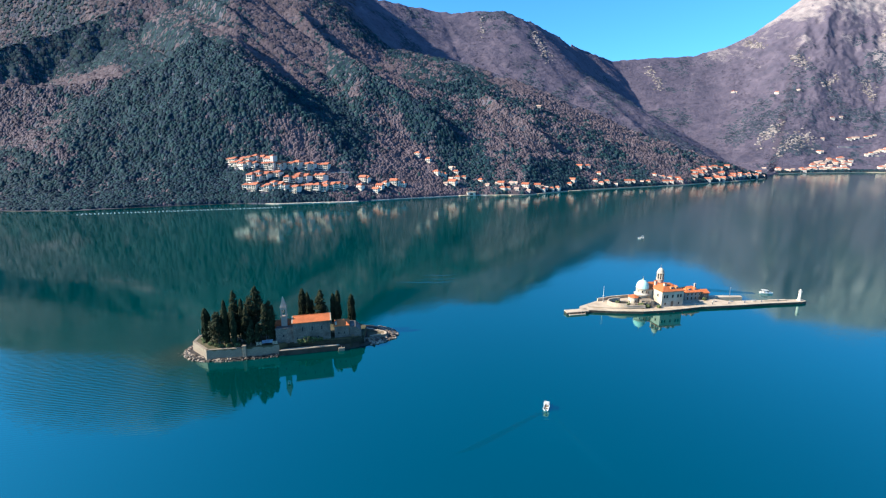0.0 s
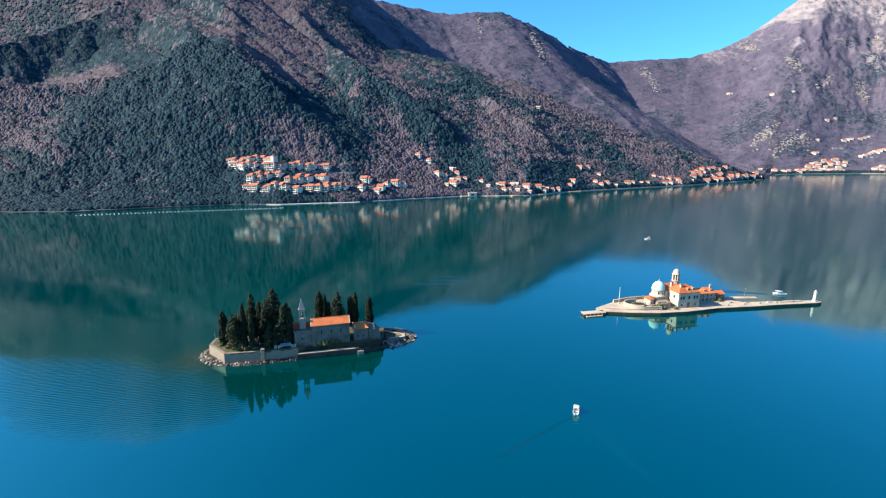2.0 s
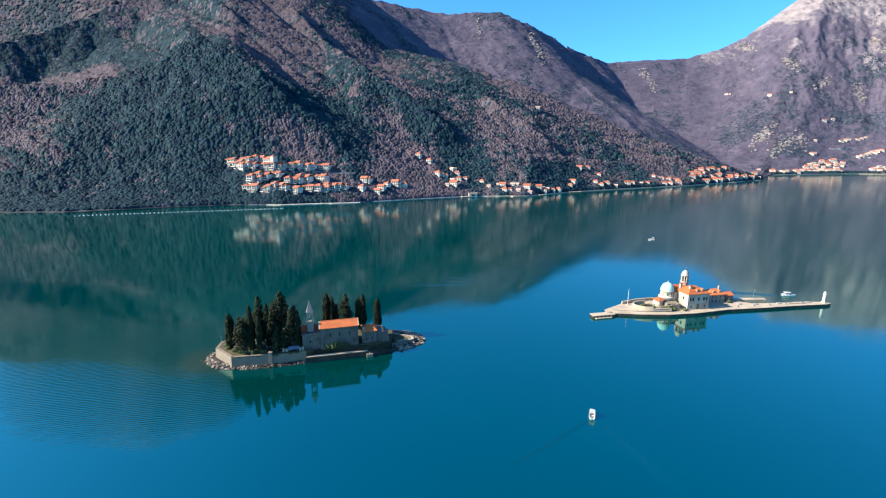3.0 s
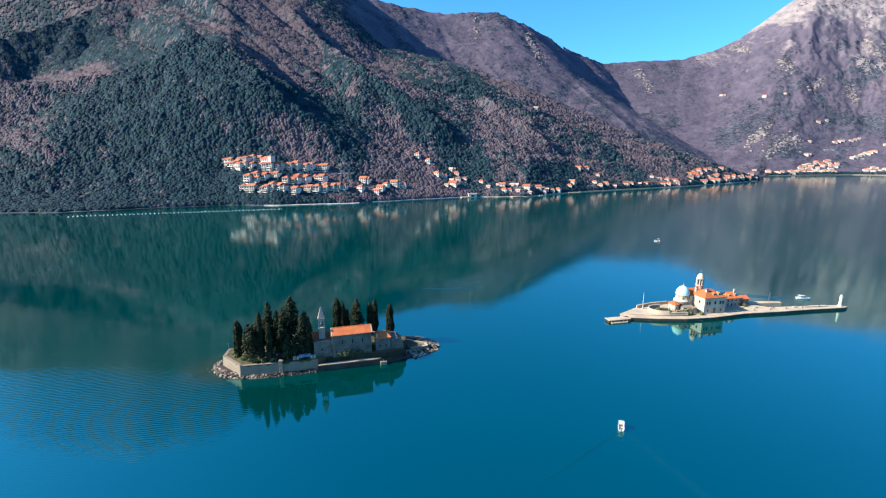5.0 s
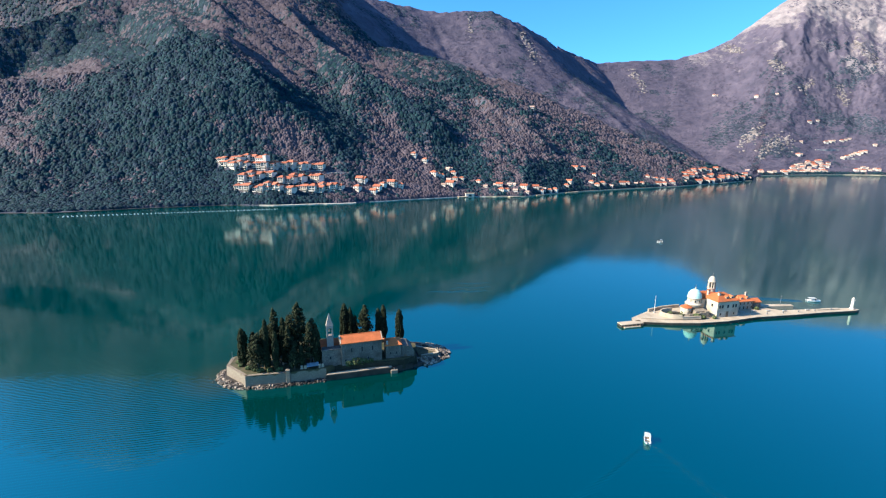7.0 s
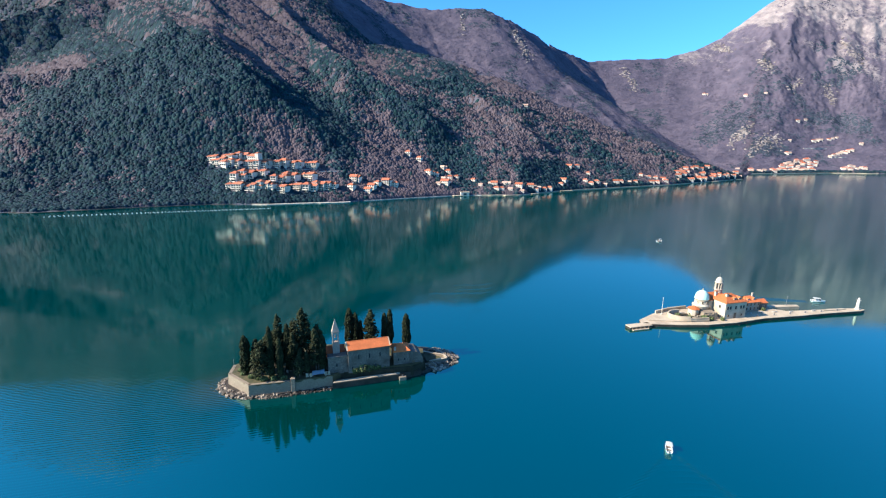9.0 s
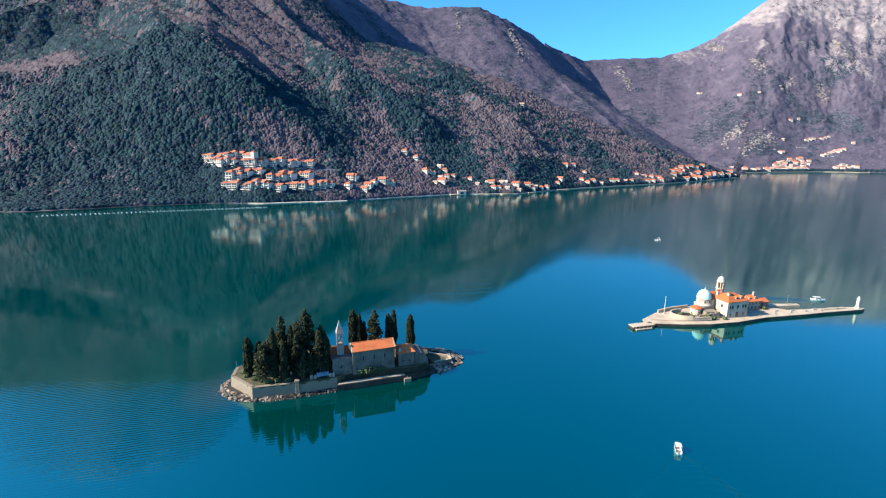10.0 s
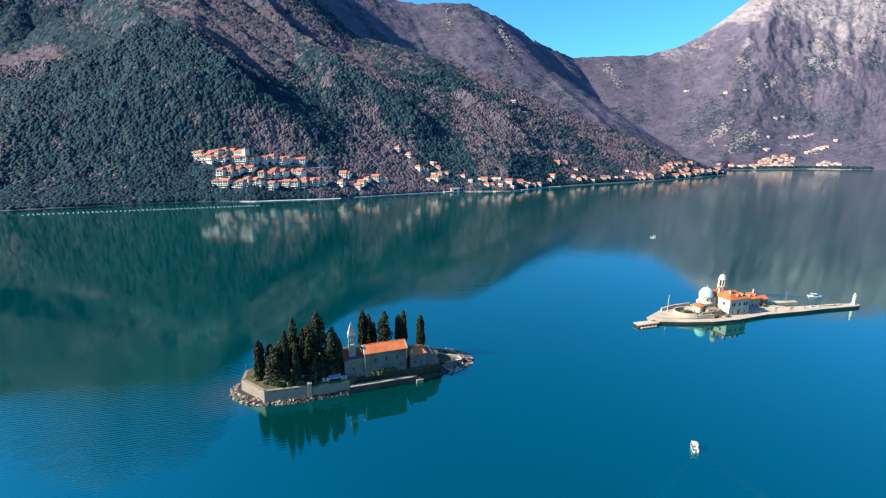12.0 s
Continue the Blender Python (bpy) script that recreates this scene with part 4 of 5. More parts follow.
def quay_island():
    bm = bmesh.new()
    prism(bm, QUAY, -2, 1.05)
    single("quay_wall", bm, WETROCK, "dark algae-stained stone sides of the quay island", "quay", kind="structure")
    bm = bmesh.new()
    prism(bm, QUAY, 1.05, 1.25)
    single("quay_deck", bm, PALE, "broad pale stone quay deck", "quay", kind="structure")
    t = thing("jetty", 81.4, 189.2, 0, 13, "short pale stone jetty with dark sides", "jetty", kind="structure")
    part("side", box(bmesh.new(), -5.4, 5.6, -2.0, 1.4, -2, 0.95), WETROCK, t)
    bm = box(bmesh.new(), -5.5, 5.7, -2.1, 1.5, 0.95, 1.25, 0.1)
    part("deck", bm, PALE, t)
    part("fender", box(bmesh.new(), -5.0, 5.0, -2.25, -2.1, 0.1, 0.5), WOOD, t)
    part("ledge", box(bmesh.new(), -4.6, 3.4, -3.1, -2.25, -2, 0.3, 0.06), PALE, t)
    for k in range(5):
        part("post", lathe(bmesh.new(), [(0.16, -2), (0.16, 0.95), (0.1, 1.02)], 7), WOOD, t).location = (-4.4 + 2.0 * k, -2.32, 0)
    # stepped terrace and the curved parapet behind the jetty
    bm = bmesh.new()
    prism(bm, [(88, 193.5), (99, 191.8), (112, 192.2), (116, 196), (116, 209), (104, 205.5), (95, 201.4)], 1.25, 1.75)
    single("upper_terrace", bm, PALE, "raised pale stone terrace beside the church", "terrace", kind="structure")
    wall_run("parapet", [(95, 201.0), (103.5, 205.0), (112.5, 207.4)], 1.7, 3.0, 0.5, PALE, "low pale parapet along the seaward edge", 0.14)
    t = thing("curved_parapet", 106.5, 196.6, 1.75, 0, "half-round pale stone parapet enclosing a garden", "wall")
    inner, outer = [], []
    for k in range(19):
        a = radians(95 + 170 * k / 18)
        inner.append((7.6 * math.cos(a), 4.4 * math.sin(a)))
        outer.append((8.2 * math.cos(a), 5.0 * math.sin(a)))
    part("wall", prism(bmesh.new(), outer + inner[::-1], 0, 1.9), PALE, t)
    wall_run("garden_parapet", [(106.0, 191.6), (114.5, 192.2)], 1.7, 2.9, 0.5, PALE, "straight pale garden parapet facing the sea", 0.1)
    bm = bmesh.new()
    prism(bm, [(99.4, 196.6), (101.5, 193.6), (106, 192.4), (113, 192.8), (113, 201), (106, 201)], 1.75, 1.8)
    single("garden_bed", bm, SHADED_EARTH, "planted garden soil inside the parapet in painted shade", "garden", kind="structure")
    # lower side quay behind the houses
    bm = bmesh.new()
    prism(bm, [(153, 209.2), (170.6, 210.4), (171, 212.9), (153, 212.6)], -1.5, 1.6)
    single("side_quay", bm, PALE, "raised pale side quay behind the houses", "quay", kind="structure")
    bm = bmesh.new()
    prism(bm, [(178, 204.8), (190, 206.3), (189.6, 207.5), (181, 206.6)], 1.25, 1.7)
    single("low_platform", bm, PALE, "low pale stone platform on the quay", "platform", kind="structure")


def rotunda(x, y):
    t = thing("domed_chapel", x, y, 1.5, 0, "round pale stone chapel with a blue-green copper dome", "chapel")
    t.matrix_basis = t.matrix_basis @ Matrix.Diagonal((0.91, 0.91, 0.95, 1))
    part("drum", lathe(bmesh.new(), [(4.1, -0.3), (4.1, 4.0), (4.25, 4.1), (3.5, 4.5), (3.2, 4.7), (3.2, 7.0), (3.45, 7.1), (3.45, 7.4)], 12), LIMEWASH, t)
    part("dome", lathe(bmesh.new(), [(3.35, 7.4)] + [(3.3 * math.cos(a), 7.5 + 3.9 * math.sin(a)) for a in [radians(v) for v in (4, 18, 32, 46, 60, 74, 85)]], 24), DOME, t)
    for p in t.children[1].data.polygons:
        p.use_smooth = True
    part("finial", lathe(bmesh.new(), [(0.4, 11.4), (0.28, 11.8), (0.4, 12.0), (0.12, 12.2), (0.05, 12.6)], 8), PALE, t)
    bm = box(bmesh.new(), -0.05, 0.05, -0.05, 0.05, 12.5, 13.5)
    box(bm, -0.3, 0.3, -0.05, 0.05, 13.0, 13.12)
    part("cross", bm, METAL, t)
    for a in (-150, -110, -70, -30):
        r = radians(a)
        window_at(t, 3.13 * math.cos(r), 3.13 * math.sin(r), 5.2, 0.6, 1.2, turn=a + 90)
    t2 = thing("apse_chapel", x - 5.4, y - 3.6, 1.5, 6, "low apse with a small orange clay roof", "chapel")
    part("wall", lathe(bmesh.new(), [(2.3, -0.3), (2.3, 3.2), (2.45, 3.3)], 10), LIMEWASH, t2)
    part("roof", lathe(bmesh.new(), [(2.7, 3.3), (2.6, 3.5), (0.15, 4.5)], 10), TILE, t2)
    window_at(t2, 0, -2.2, 1.2, 0.5, 1.0)


def church_nave():
    t = thing("church_nave", 119.6, 201.4, 1.25, 11, "church nave with orange clay roof between dome and house", "church")
    part("wall", gable_walls(bmesh.new(), 0, 9, 0, 8, -0.2, 6.9, 2.1), LIMEWASH, t)
    part("roof", gable(bmesh.new(), 0, 9, 0, 8, 6.92, 2.2, 0.4), TILE, t)
    window_at(t, 2.0, -0.01, 4.6, 0.7, 1.3)
    # lean-to and doorway towards the sea
    t2 = thing("stone_porch", 114.0, 195.4, 1.25, 6, "rough stone porch with arched dark openings", "porch")
    part("wall", box(bmesh.new(), 0, 6.0, 0, 3.6, -0.1, 2.7), RUBBLE, t2)
    part("roof_slab", box(bmesh.new(), -0.15, 6.15, -0.15, 3.6, 2.7, 2.85, 0.06), RUBBLE, t2)
    # Dark panes stand for the shade in the porch openings.
    for x in (1.2, 3.0, 4.8):
        window_at(t2, x, -0.01, 0.3, 0.9, 1.8)
    # broken garden wall in front of the dome, stepping down towards the sea
    t3 = thing("ruined_wall", 108.6, 194.2, 1.3, 4, "broken rough stone wall with a dark arch beside the dome", "wall")
    rng = random.Random(31)
    x = 0.0
    for k in range(11):
        w, h = rng.uniform(0.9, 1.5), 1.4 + 1.5 * (k / 10) + rng.uniform(-0.35, 0.35)
        if k != 6:
            part("masonry", box(bmesh.new(), x, x + w - 0.02, rng.uniform(-0.1, 0.1), 0.8 + rng.uniform(-0.1, 0.1), -0.2, h, 0.12), RUBBLE, t3)
        else:
            part("lintel", box(bmesh.new(), x, x + w, 0, 0.7, 1.5, h, 0.1), RUBBLE, t3)
            # Dark panel stands for the shade inside the arch.
            part("niche", box(bmesh.new(), x, x + w, 0.45, 0.7, -0.2, 1.5), GLASS, t3, "arched opening filled by a dark shade panel")
        x += w


def quay_house():
    t = thing("white_house", 123.2, 195.0, 1.25, 13, "two-storey pale plastered house with a hipped orange clay roof", "house")
    w, d, h = 11.6, 9.5, 7.2
    part("wall", box(bmesh.new(), 0, w, 0, d, -0.2, h), LIMEWASH, t)
    part("cornice", box(bmesh.new(), -0.2, w + 0.2, -0.2, d + 0.2, h, h + 0.22, 0.05), PALE, t)
    part("roof", hip(bmesh.new(), 0, w, 0, d, h + 0.22, 3.0, 0.45, 0.2), TILE, t)
    for x in (2.0, 9.3):
        for dx in (-0.75, 0.75):
            window_at(t, x + dx, -0.01, 4.3, 1.0, 1.5)
    window_at(t, 5.7, -0.01, 4.3, 1.0, 1.5)
    door = part("door", box(bmesh.new(), 5.1, 6.3, -0.1, 0.05, 0, 2.6), WOOD, t, "dark wooden house door")
    part("door_frame", box(bmesh.new(), 4.9, 6.5, -0.06, 0.05, 2.6, 2.85), PALE, door)
    for x in (2.0, 9.3):
        window_at(t, x, -0.01, 0.9, 0.8, 1.1)
    for y in (3.0, 7.5):
        window_at(t, -0.01, y, 4.4, 0.9, 1.3, turn=-90)
    for x, y in ((3.3, 3.2), (1.6, 7.6)):
        bm = box(bmesh.new(), x - 0.55, x + 0.55, y - 0.45, y + 0.45, h + 0.8, h + 3.5, 0.05)
        ch = part("chimney", bm, LIMEWASH, t)
        part("chimney_cap", box(bmesh.new(), x - 0.7, x + 0.7, y - 0.6, y + 0.6, h + 3.5, h + 3.75), TILE, ch)
    for x in (5.9, 8.6):
        dm = part("dormer", gable_walls(bmesh.new(), -0.6, 2.4, -0.8, 0.8, 0, 1.1, 0.5), LIMEWASH, t)
        dm.matrix_basis = pose(x, 1.6, h + 0.7, 0, 0, 90)
        part("dormer_roof", gable(bmesh.new(), -0.5, 2.4, -0.8, 0.8, 1.1, 0.5, 0.15, 0.1), TILE, dm)
        part("pane", box(bmesh.new(), -0.66, -0.6, -0.45, 0.45, 0.15, 0.95), GLASS, dm)


def bell_tower():
    t = thing("round_bell_tower", 127.0, 207.4, 1.25, 0, "round pale stone bell tower with open belfry and cupola", "tower")
    part("shaft", lathe(bmesh.new(), [(1.9, -0.2), (1.7, 9.6), (1.7, 10.2), (1.95, 10.3), (1.95, 10.6)], 16), PLASTER, t)
    for k in range(8):
        a = radians(45 * k + 10)
        ob = part("belfry_pillar", box(bmesh.new(), -0.22, 0.22, -0.3, 0.3, 10.6, 13.4), LIMEWASH, t)
        ob.matrix_basis = pose(1.4 * math.cos(a), 1.4 * math.sin(a), 0, 0, 0, 45 * k + 100)
    # Dark core added for the shade inside the open belfry.
    part("belfry_core", lathe(bmesh.new(), [(0.55, 10.6), (0.55, 13.4)], 8), GLASS, t)
    part("bell", lathe(bmesh.new(), [(0.55, 11.6), (0.45, 12.0), (0.3, 12.5)], 10), METAL, t)
    cup = part("cupola", lathe(bmesh.new(), [(1.8, 13.4), (1.85, 13.7), (1.6, 13.8), (1.55, 14.5), (1.25, 15.3), (0.75, 15.9), (0.15, 16.2)], 16), LIMEWASH, t)
    for p in cup.data.polygons:
        p.use_smooth = True
    bm = box(bmesh.new(), -0.06, 0.06, -0.06, 0.06, 16.0, 17.8)
    box(bm, -0.35, 0.35, -0.05, 0.05, 17.0, 17.15)
    part("cross", bm, METAL, t)


def rear_house():
    t = thing("rear_house", 139.0, 204.6, 1.25, 13, "two-storey pale house with dormers and orange clay roof", "house")
    w, d, h = 8.6, 6.4, 4.1
    part("wall", box(bmesh.new(), 0, w, 0, d, -0.2, h), PLASTER, t)
    part("roof", hip(bmesh.new(), 0, w, 0, d, h, 2.4, 0.4, 0.35), TILE, t)
    for x in (1.4, 3.6, 5.8, 8.0):
        window_at(t, x, -0.01, 2.6, 0.8, 1.2)
        window_at(t, x, -0.01, 0.4, 0.8, 1.4)
    for x in (2.8, 6.2):
        dm = part("dormer", gable_walls(bmesh.new(), -0.5, 2.0, -0.75, 0.75, 0, 0.9, 0.45), PLASTER, t)
        dm.matrix_basis = pose(x, 1.3, h + 0.6, 0, 0, 90)
        part("dormer_roof", gable(bmesh.new(), -0.4, 2.0, -0.75, 0.75, 0.9, 0.45, 0.12, 0.1), TILE, dm)
    part("chimney", box(bmesh.new(), 7.6, 8.4, 3.4, 4.2, h + 1, h + 3.4, 0.05), PLASTER, t)
    t = thing("store", 148.2, 207.0, 1.25, 13, "low stone store with orange roof at the house end", "store")
    part("wall", box(bmesh.new(), 0, 4.2, 0, 4.5, -0.2, 3.2), STONE, t)
    part("roof", gable(bmesh.new(), 0, 4.2, 0, 4.5, 3.2, 1.2, 0.3), TILE, t)
    window_at(t, 2.1, -0.01, 0.2, 0.9, 1.9, WOOD)


def beacon():
    t = thing("harbour_beacon", 196.4, 207.2, 1.25, 0, "white round harbour beacon at the quay's end", "beacon")
    part("tower", lathe(bmesh.new(), [(1.0, -0.1), (0.95, 0.4), (0.62, 0.5), (0.55, 4.4)], 14), WHITE, t)
    part("gallery", lathe(bmesh.new(), [(0.75, 4.4), (0.8, 4.5), (0.8, 4.65)], 14), WHITE, t)
    part("lantern", lathe(bmesh.new(), [(0.36, 4.65), (0.36, 5.4), (0.45, 5.45), (0.1, 5.8)], 10), WHITE, t)
    for k in range(6):
        a = radians(60 * k)
        part("railing_post", box(bmesh.new(), 0.92 * math.cos(a) - 0.03, 0.92 * math.cos(a) + 0.03, 0.92 * math.sin(a) - 0.03, 0.92 * math.sin(a) + 0.03, 4.5, 5.3), METAL, t)


def quay_details():
    t = thing("flagpole", 97.2, 200.2, 1.75, 0, "tall thin white flagpole on the terrace", "flagpole")
    part("pole", lathe(bmesh.new(), [(0.12, -0.1), (0.1, 4), (0.06, 8.2)], 8), WHITE, t)
    part("base", lathe(bmesh.new(), [(0.5, -0.05), (0.45, 0.3)], 10), CONCRETE, t)
    t = thing("lamp_mast", 164.8, 211.6, 1.6, 0, "slim grey lamp mast on the side quay", "mast")
    part("pole", lathe(bmesh.new(), [(0.12, -0.1), (0.07, 4.6)], 8), METAL, t)
    part("lamp_head", box(bmesh.new(), -0.25, 0.25, -0.5, 0.1, 4.5, 4.75, 0.05), METAL, t)
    first = None
    for x, y in ((141, 198.2), (150, 199.8), (158.6, 201.2), (167, 202.6), (176, 204.1), (185, 205.6)):
        if first is None:
            first = thing("bollard", x, y, 1.25, 0, "squat dark iron mooring bollard", "bollard", "bollards along the quay")
            part("post", lathe(bmesh.new(), [(0.3, 0), (0.2, 0.3), (0.22, 0.6), (0.36, 0.7), (0.3, 0.85)], 10), METAL, first)
            part("plate", lathe(bmesh.new(), [(0.42, -0.01), (0.42, 0.08)], 10), METAL, first)
        else:
            copy_thing(first, pose(x, y, 1.25))
    first = None
    for x, y, a in ((139.6, 201.6, 10), (146, 203.2, 10), (153, 203.4, 12), (161, 203.6, 12), (173, 205.0, 10)):
        if first is None:
            first = thing("stone_bench", x, y, 1.25, a, "low pale stone bench on the quay", "bench", "benches on the quay")
            part("seat", box(bmesh.new(), -1.1, 1.1, -0.3, 0.3, 0.42, 0.58, 0.04), CONCRETE, first)
            for s in (-0.8, 0.8):
                part("leg", box(bmesh.new(), s - 0.15, s + 0.15, -0.25, 0.25, 0, 0.42), CONCRETE, first)
        else:
            copy_thing(first, pose(x, y, 1.25, 0, 0, a))
    for k, (x, y, r) in enumerate(((113.6, 194.0, 1.7), (116.6, 193.9, 1.2), (121.6, 193.8, 0.9), (103.5, 198, 1.1), (110.5, 199.2, 1.2), (107.5, 195.5, 0.8), (135.6, 203.0, 1.1), (149.2, 206.0, 1.0))):
        shrub(x, y, 1.3 if k < 3 else 1.7 if k < 6 else 1.25, r, 260 + k, "clipped green shrub growing beside the quay church")
    rubble("quay_footing", "wet dark boulders at the foot of the quay", scatter([(84, 189.6), (100, 188.2), (126, 190.4), (150, 197)], 0.6, 60, 31, -0.2, 0.05), 31, 0.2, 0.5, WETROCK)


quay_island()
rotunda(117.0, 203.2)
church_nave()
quay_house()
bell_tower()
rear_house()
beacon()
quay_details()


# ---------------------------------------------------------------- boats
def hull(bm, length, beam, depth, bow=0.45):
    """An open hull: stations from stern to bow with a keel, sides and an inner floor."""
    rows = []
    n = 9
    for k in range(n):
        t = k / (n - 1)
        w = beam / 2 * (1 - max(0, (t - bow) / (1 - bow)) ** 2.0) + 0.02
        x = (t - 0.45) * length
        rise = 0.35 * depth * t**2
        rows.append([bm.verts.new(p) for p in ((x, -w, depth + rise), (x, -w * 0.8, 0.25 * depth), (x, 0, -0.25 * depth + 0.2 * depth * t), (x, w * 0.8, 0.25 * depth), (x, w, depth + rise),
                                               (x, w * 0.84, depth + rise), (x, w * 0.7, 0.4 * depth), (x, -w * 0.7, 0.4 * depth), (x, -w * 0.84, depth + rise))])
    for a, b in zip(rows, rows[1:]):
        for i in range(9):
            bm.faces.new((a[i], a[(i + 1) % 9], b[(i + 1) % 9], b[i]))
    bm.faces.new(rows[0])
    bm.faces.new(rows[-1][::-1])
    bmesh.ops.recalc_face_normals(bm, faces=bm.faces)
    return bm


def boat(x, y, turn, length, beam, label, canopy=True, shade=None):
    t = thing("motor_boat", x, y, 0, turn, label, "boat")
    part("hull", hull(bmesh.new(), length, beam, 0.75), HULL, t)
    part("rubbing_strip", box(bmesh.new(), -0.44 * length, 0.1 * length, beam / 2 - 0.02, beam / 2 + 0.05, 0.6, 0.72), WOOD, t)
    for k in range(2):
        part("seat", box(bmesh.new(), -0.3 * length + 1.3 * k, -0.3 * length + 0.4 + 1.3 * k, -beam * 0.36, beam * 0.36, 0.3, 0.62, 0.03), WOOD, t)
    part("outboard_motor", box(bmesh.new(), -0.49 * length, -0.45 * length, -0.2, 0.2, 0.1, 1.15, 0.06), METAL, t)
    part("windscreen", box(bmesh.new(), 0.16 * length, 0.17 * length, -beam * 0.33, beam * 0.33, 0.7, 1.2), GLASS, t)
    if canopy:
        bm = bmesh.new()
        rows = []
        for k in range(5):
            yy = beam * (-0.48 + 0.24 * k)
            rows.append([bm.verts.new((xx, yy, 2.05 - 0.35 * (yy / beam) ** 2 - 0.05 * abs(xx))) for xx in (-0.36 * length, -0.1 * length, 0.16 * length)])
        for a, b in zip(rows, rows[1:]):
            for i in range(2):
                bm.faces.new((a[i], a[i + 1], b[i + 1], b[i]))
        bmesh.ops.solidify(bm, geom=bm.faces[:], thickness=0.07)
        part("canopy", bm, shade or CANVAS, t)
        for px in (-0.33, 0.13):
            for s in (-1, 1):
                part("canopy_pole", box(bmesh.new(), px * length - 0.03, px * length + 0.03, s * beam * 0.44 - 0.03, s * beam * 0.44 + 0.03, 0.55, 1.97), METAL, t)
    return t


boat(52.5, 108.4, 70, 3.7, 1.6, "small white motor boat with a square white canopy under way")
boat(189.5, 221.5, -14, 6.2, 2.2, "white tour boat with a pale canopy off the quay")
boat(181.5, 372, 60, 5.5, 2.4, "small white boat lying out in the bay", False)
boat(184.3, 373.5, 75, 4.2, 1.8, "small dark-topped boat beside another boat", True, TARP)


def ripples():
    """Low waves trailing from the boat and rings spreading in the lee of the island."""
    verts, faces = [], []
    rng = random.Random(4)

    def crest(line, high, wide):
        k0 = len(verts)
        for i, (x, y) in enumerate(line):
            a = line[max(0, i - 1)]
            b = line[min(len(line) - 1, i + 1)]
            d = max(1e-6, math.dist(a, b))
            nx, ny = -(b[1] - a[1]) / d, (b[0] - a[0]) / d
            fade = math.sin(math.pi * (i + 0.001) / (len(line) - 1))
            for s, h in ((-1, -0.02), (-0.5, 0.5), (0, 1), (0.5, 0.5), (1, -0.02)):
                verts.append((x + nx * s * wide, y + ny * s * wide, 0.004 + high * fade * h if h > 0 else -0.03))
        for i in range(len(line) - 1):
            for j in range(4):
                k = k0 + i * 5 + j
                faces.append((k, k + 1, k + 6, k + 5))

    bx, by = 52.2, 106.6
    for ax, ay in ((0.42, -0.91), (-0.82, -0.57)):
        for k in range(13):
            # short staggered crests stepping back along each arm of the wake
            x0, y0 = bx + ax * 1.9 * k + (0.08 if ax < 0 else -0.25) * k, by + ay * 1.9 * k - (0.26 if ax < 0 else 0.15) * k
            length = 4.0 + 0.7 * k
            tilt = 0.3 if ax > 0 else -0.22
            dx, dy = ax * math.cos(tilt) - ay * math.sin(tilt), ax * math.sin(tilt) + ay * math.cos(tilt)
            crest([(x0 + dx * length * i / 9 + rng.uniform(-0.04, 0.04), y0 + dy * length * i / 9) for i in range(10)], (0.075 if ax < 0 else 0.05) - 0.002 * k, 0.22 + 0.013 * k)
    for k in range(6):
        crest([(bx - 7 + 1.4 * i, by - 4.5 - 2.0 * k + 0.9 * math.sin(i * 0.32) - 0.12 * i) for i in range(10 + k)], 0.018, 0.5)
    # wake behind the tour boat
    for k in range(6):
        crest([(184.0 - 2.6 * i, 222.0 + 0.55 * i + (k - 2.5) * (0.5 + 0.07 * i)) for i in range(14)], 0.05, 0.45)
    for k in range(5):
        x0, y0 = rng.uniform(-12, 8), rng.uniform(230, 262)
        crest([(x0 + 2 * i, y0 + 0.9 * math.sin(i * 0.7) + 0.3 * i) for i in range(12)], 0.05, 0.7)
    tagged(new("ripples", mesh_from("ripples", verts, faces, WATER, True)), "fine ripples and boat wake on calm water", "ripples", kind="stuff")


ripples()


# ---------------------------------------------------------------- villages on the slopes
def house_kind(name, w, d, h, roof, rows, cols, label, group, balcony=False, chimney=True, tiles=None):
    """One house with its parts at the origin: walls sunk into the slope, roof, windows, balconies."""
    t = thing(name, 0, 0, 0, 0, label, "house", group)
    part("wall", box(bmesh.new(), -w / 2, w / 2, -d / 2, d / 2, -4, h), WHITE, t)
    bm = bmesh.new()
    if roof == "hip":
        hip(bm, -w / 2, w / 2, -d / 2, d / 2, h, d * 0.33, 0.6, 0.4, 0.25)
    else:
        gable(bm, -w / 2, w / 2, -d / 2, d / 2, h, d * 0.33, 0.6, 0.25)
    part("roof", bm, tiles or TILE_FAR, t)
    pane = None
    for r in range(rows):
        for c in range(cols):
            x, z = -w / 2 + w * (c + 0.5) / cols, h - 2.3 - 3.0 * r
            if pane is None:
                bm = box(bmesh.new(), -0.75, 0.75, -0.12, 0.05, 0, 1.7)
                pane = part("window", bm, GLASS, t)
            else:
                pane = new("window", pane.data)
                pane.parent = t
            pane.location = (x, -d / 2, z)
        if balcony and r > 0:
            bm = box(bmesh.new(), -w * 0.46, w * 0.46, -1.5, 0, 0, 0.22)
            box(bm, -w * 0.46, w * 0.46, -1.5, -1.38, 0.22, 1.0)
            b = part("balcony", bm, WHITE, t)
            b.location = (0, -d / 2, h - 2.6 - 3.0 * r + 2.6 - 0.2)
    side = new("window", pane.data)
    side.parent = t
    side.matrix_basis = pose(-w / 2, 0, h - 2.3, 0, 0, -90)
    if chimney:
        part("chimney", box(bmesh.new(), w * 0.2, w * 0.2 + 0.8, -0.2, 0.6, h, h + d * 0.33 + 0.6), WHITE, t)
    return t


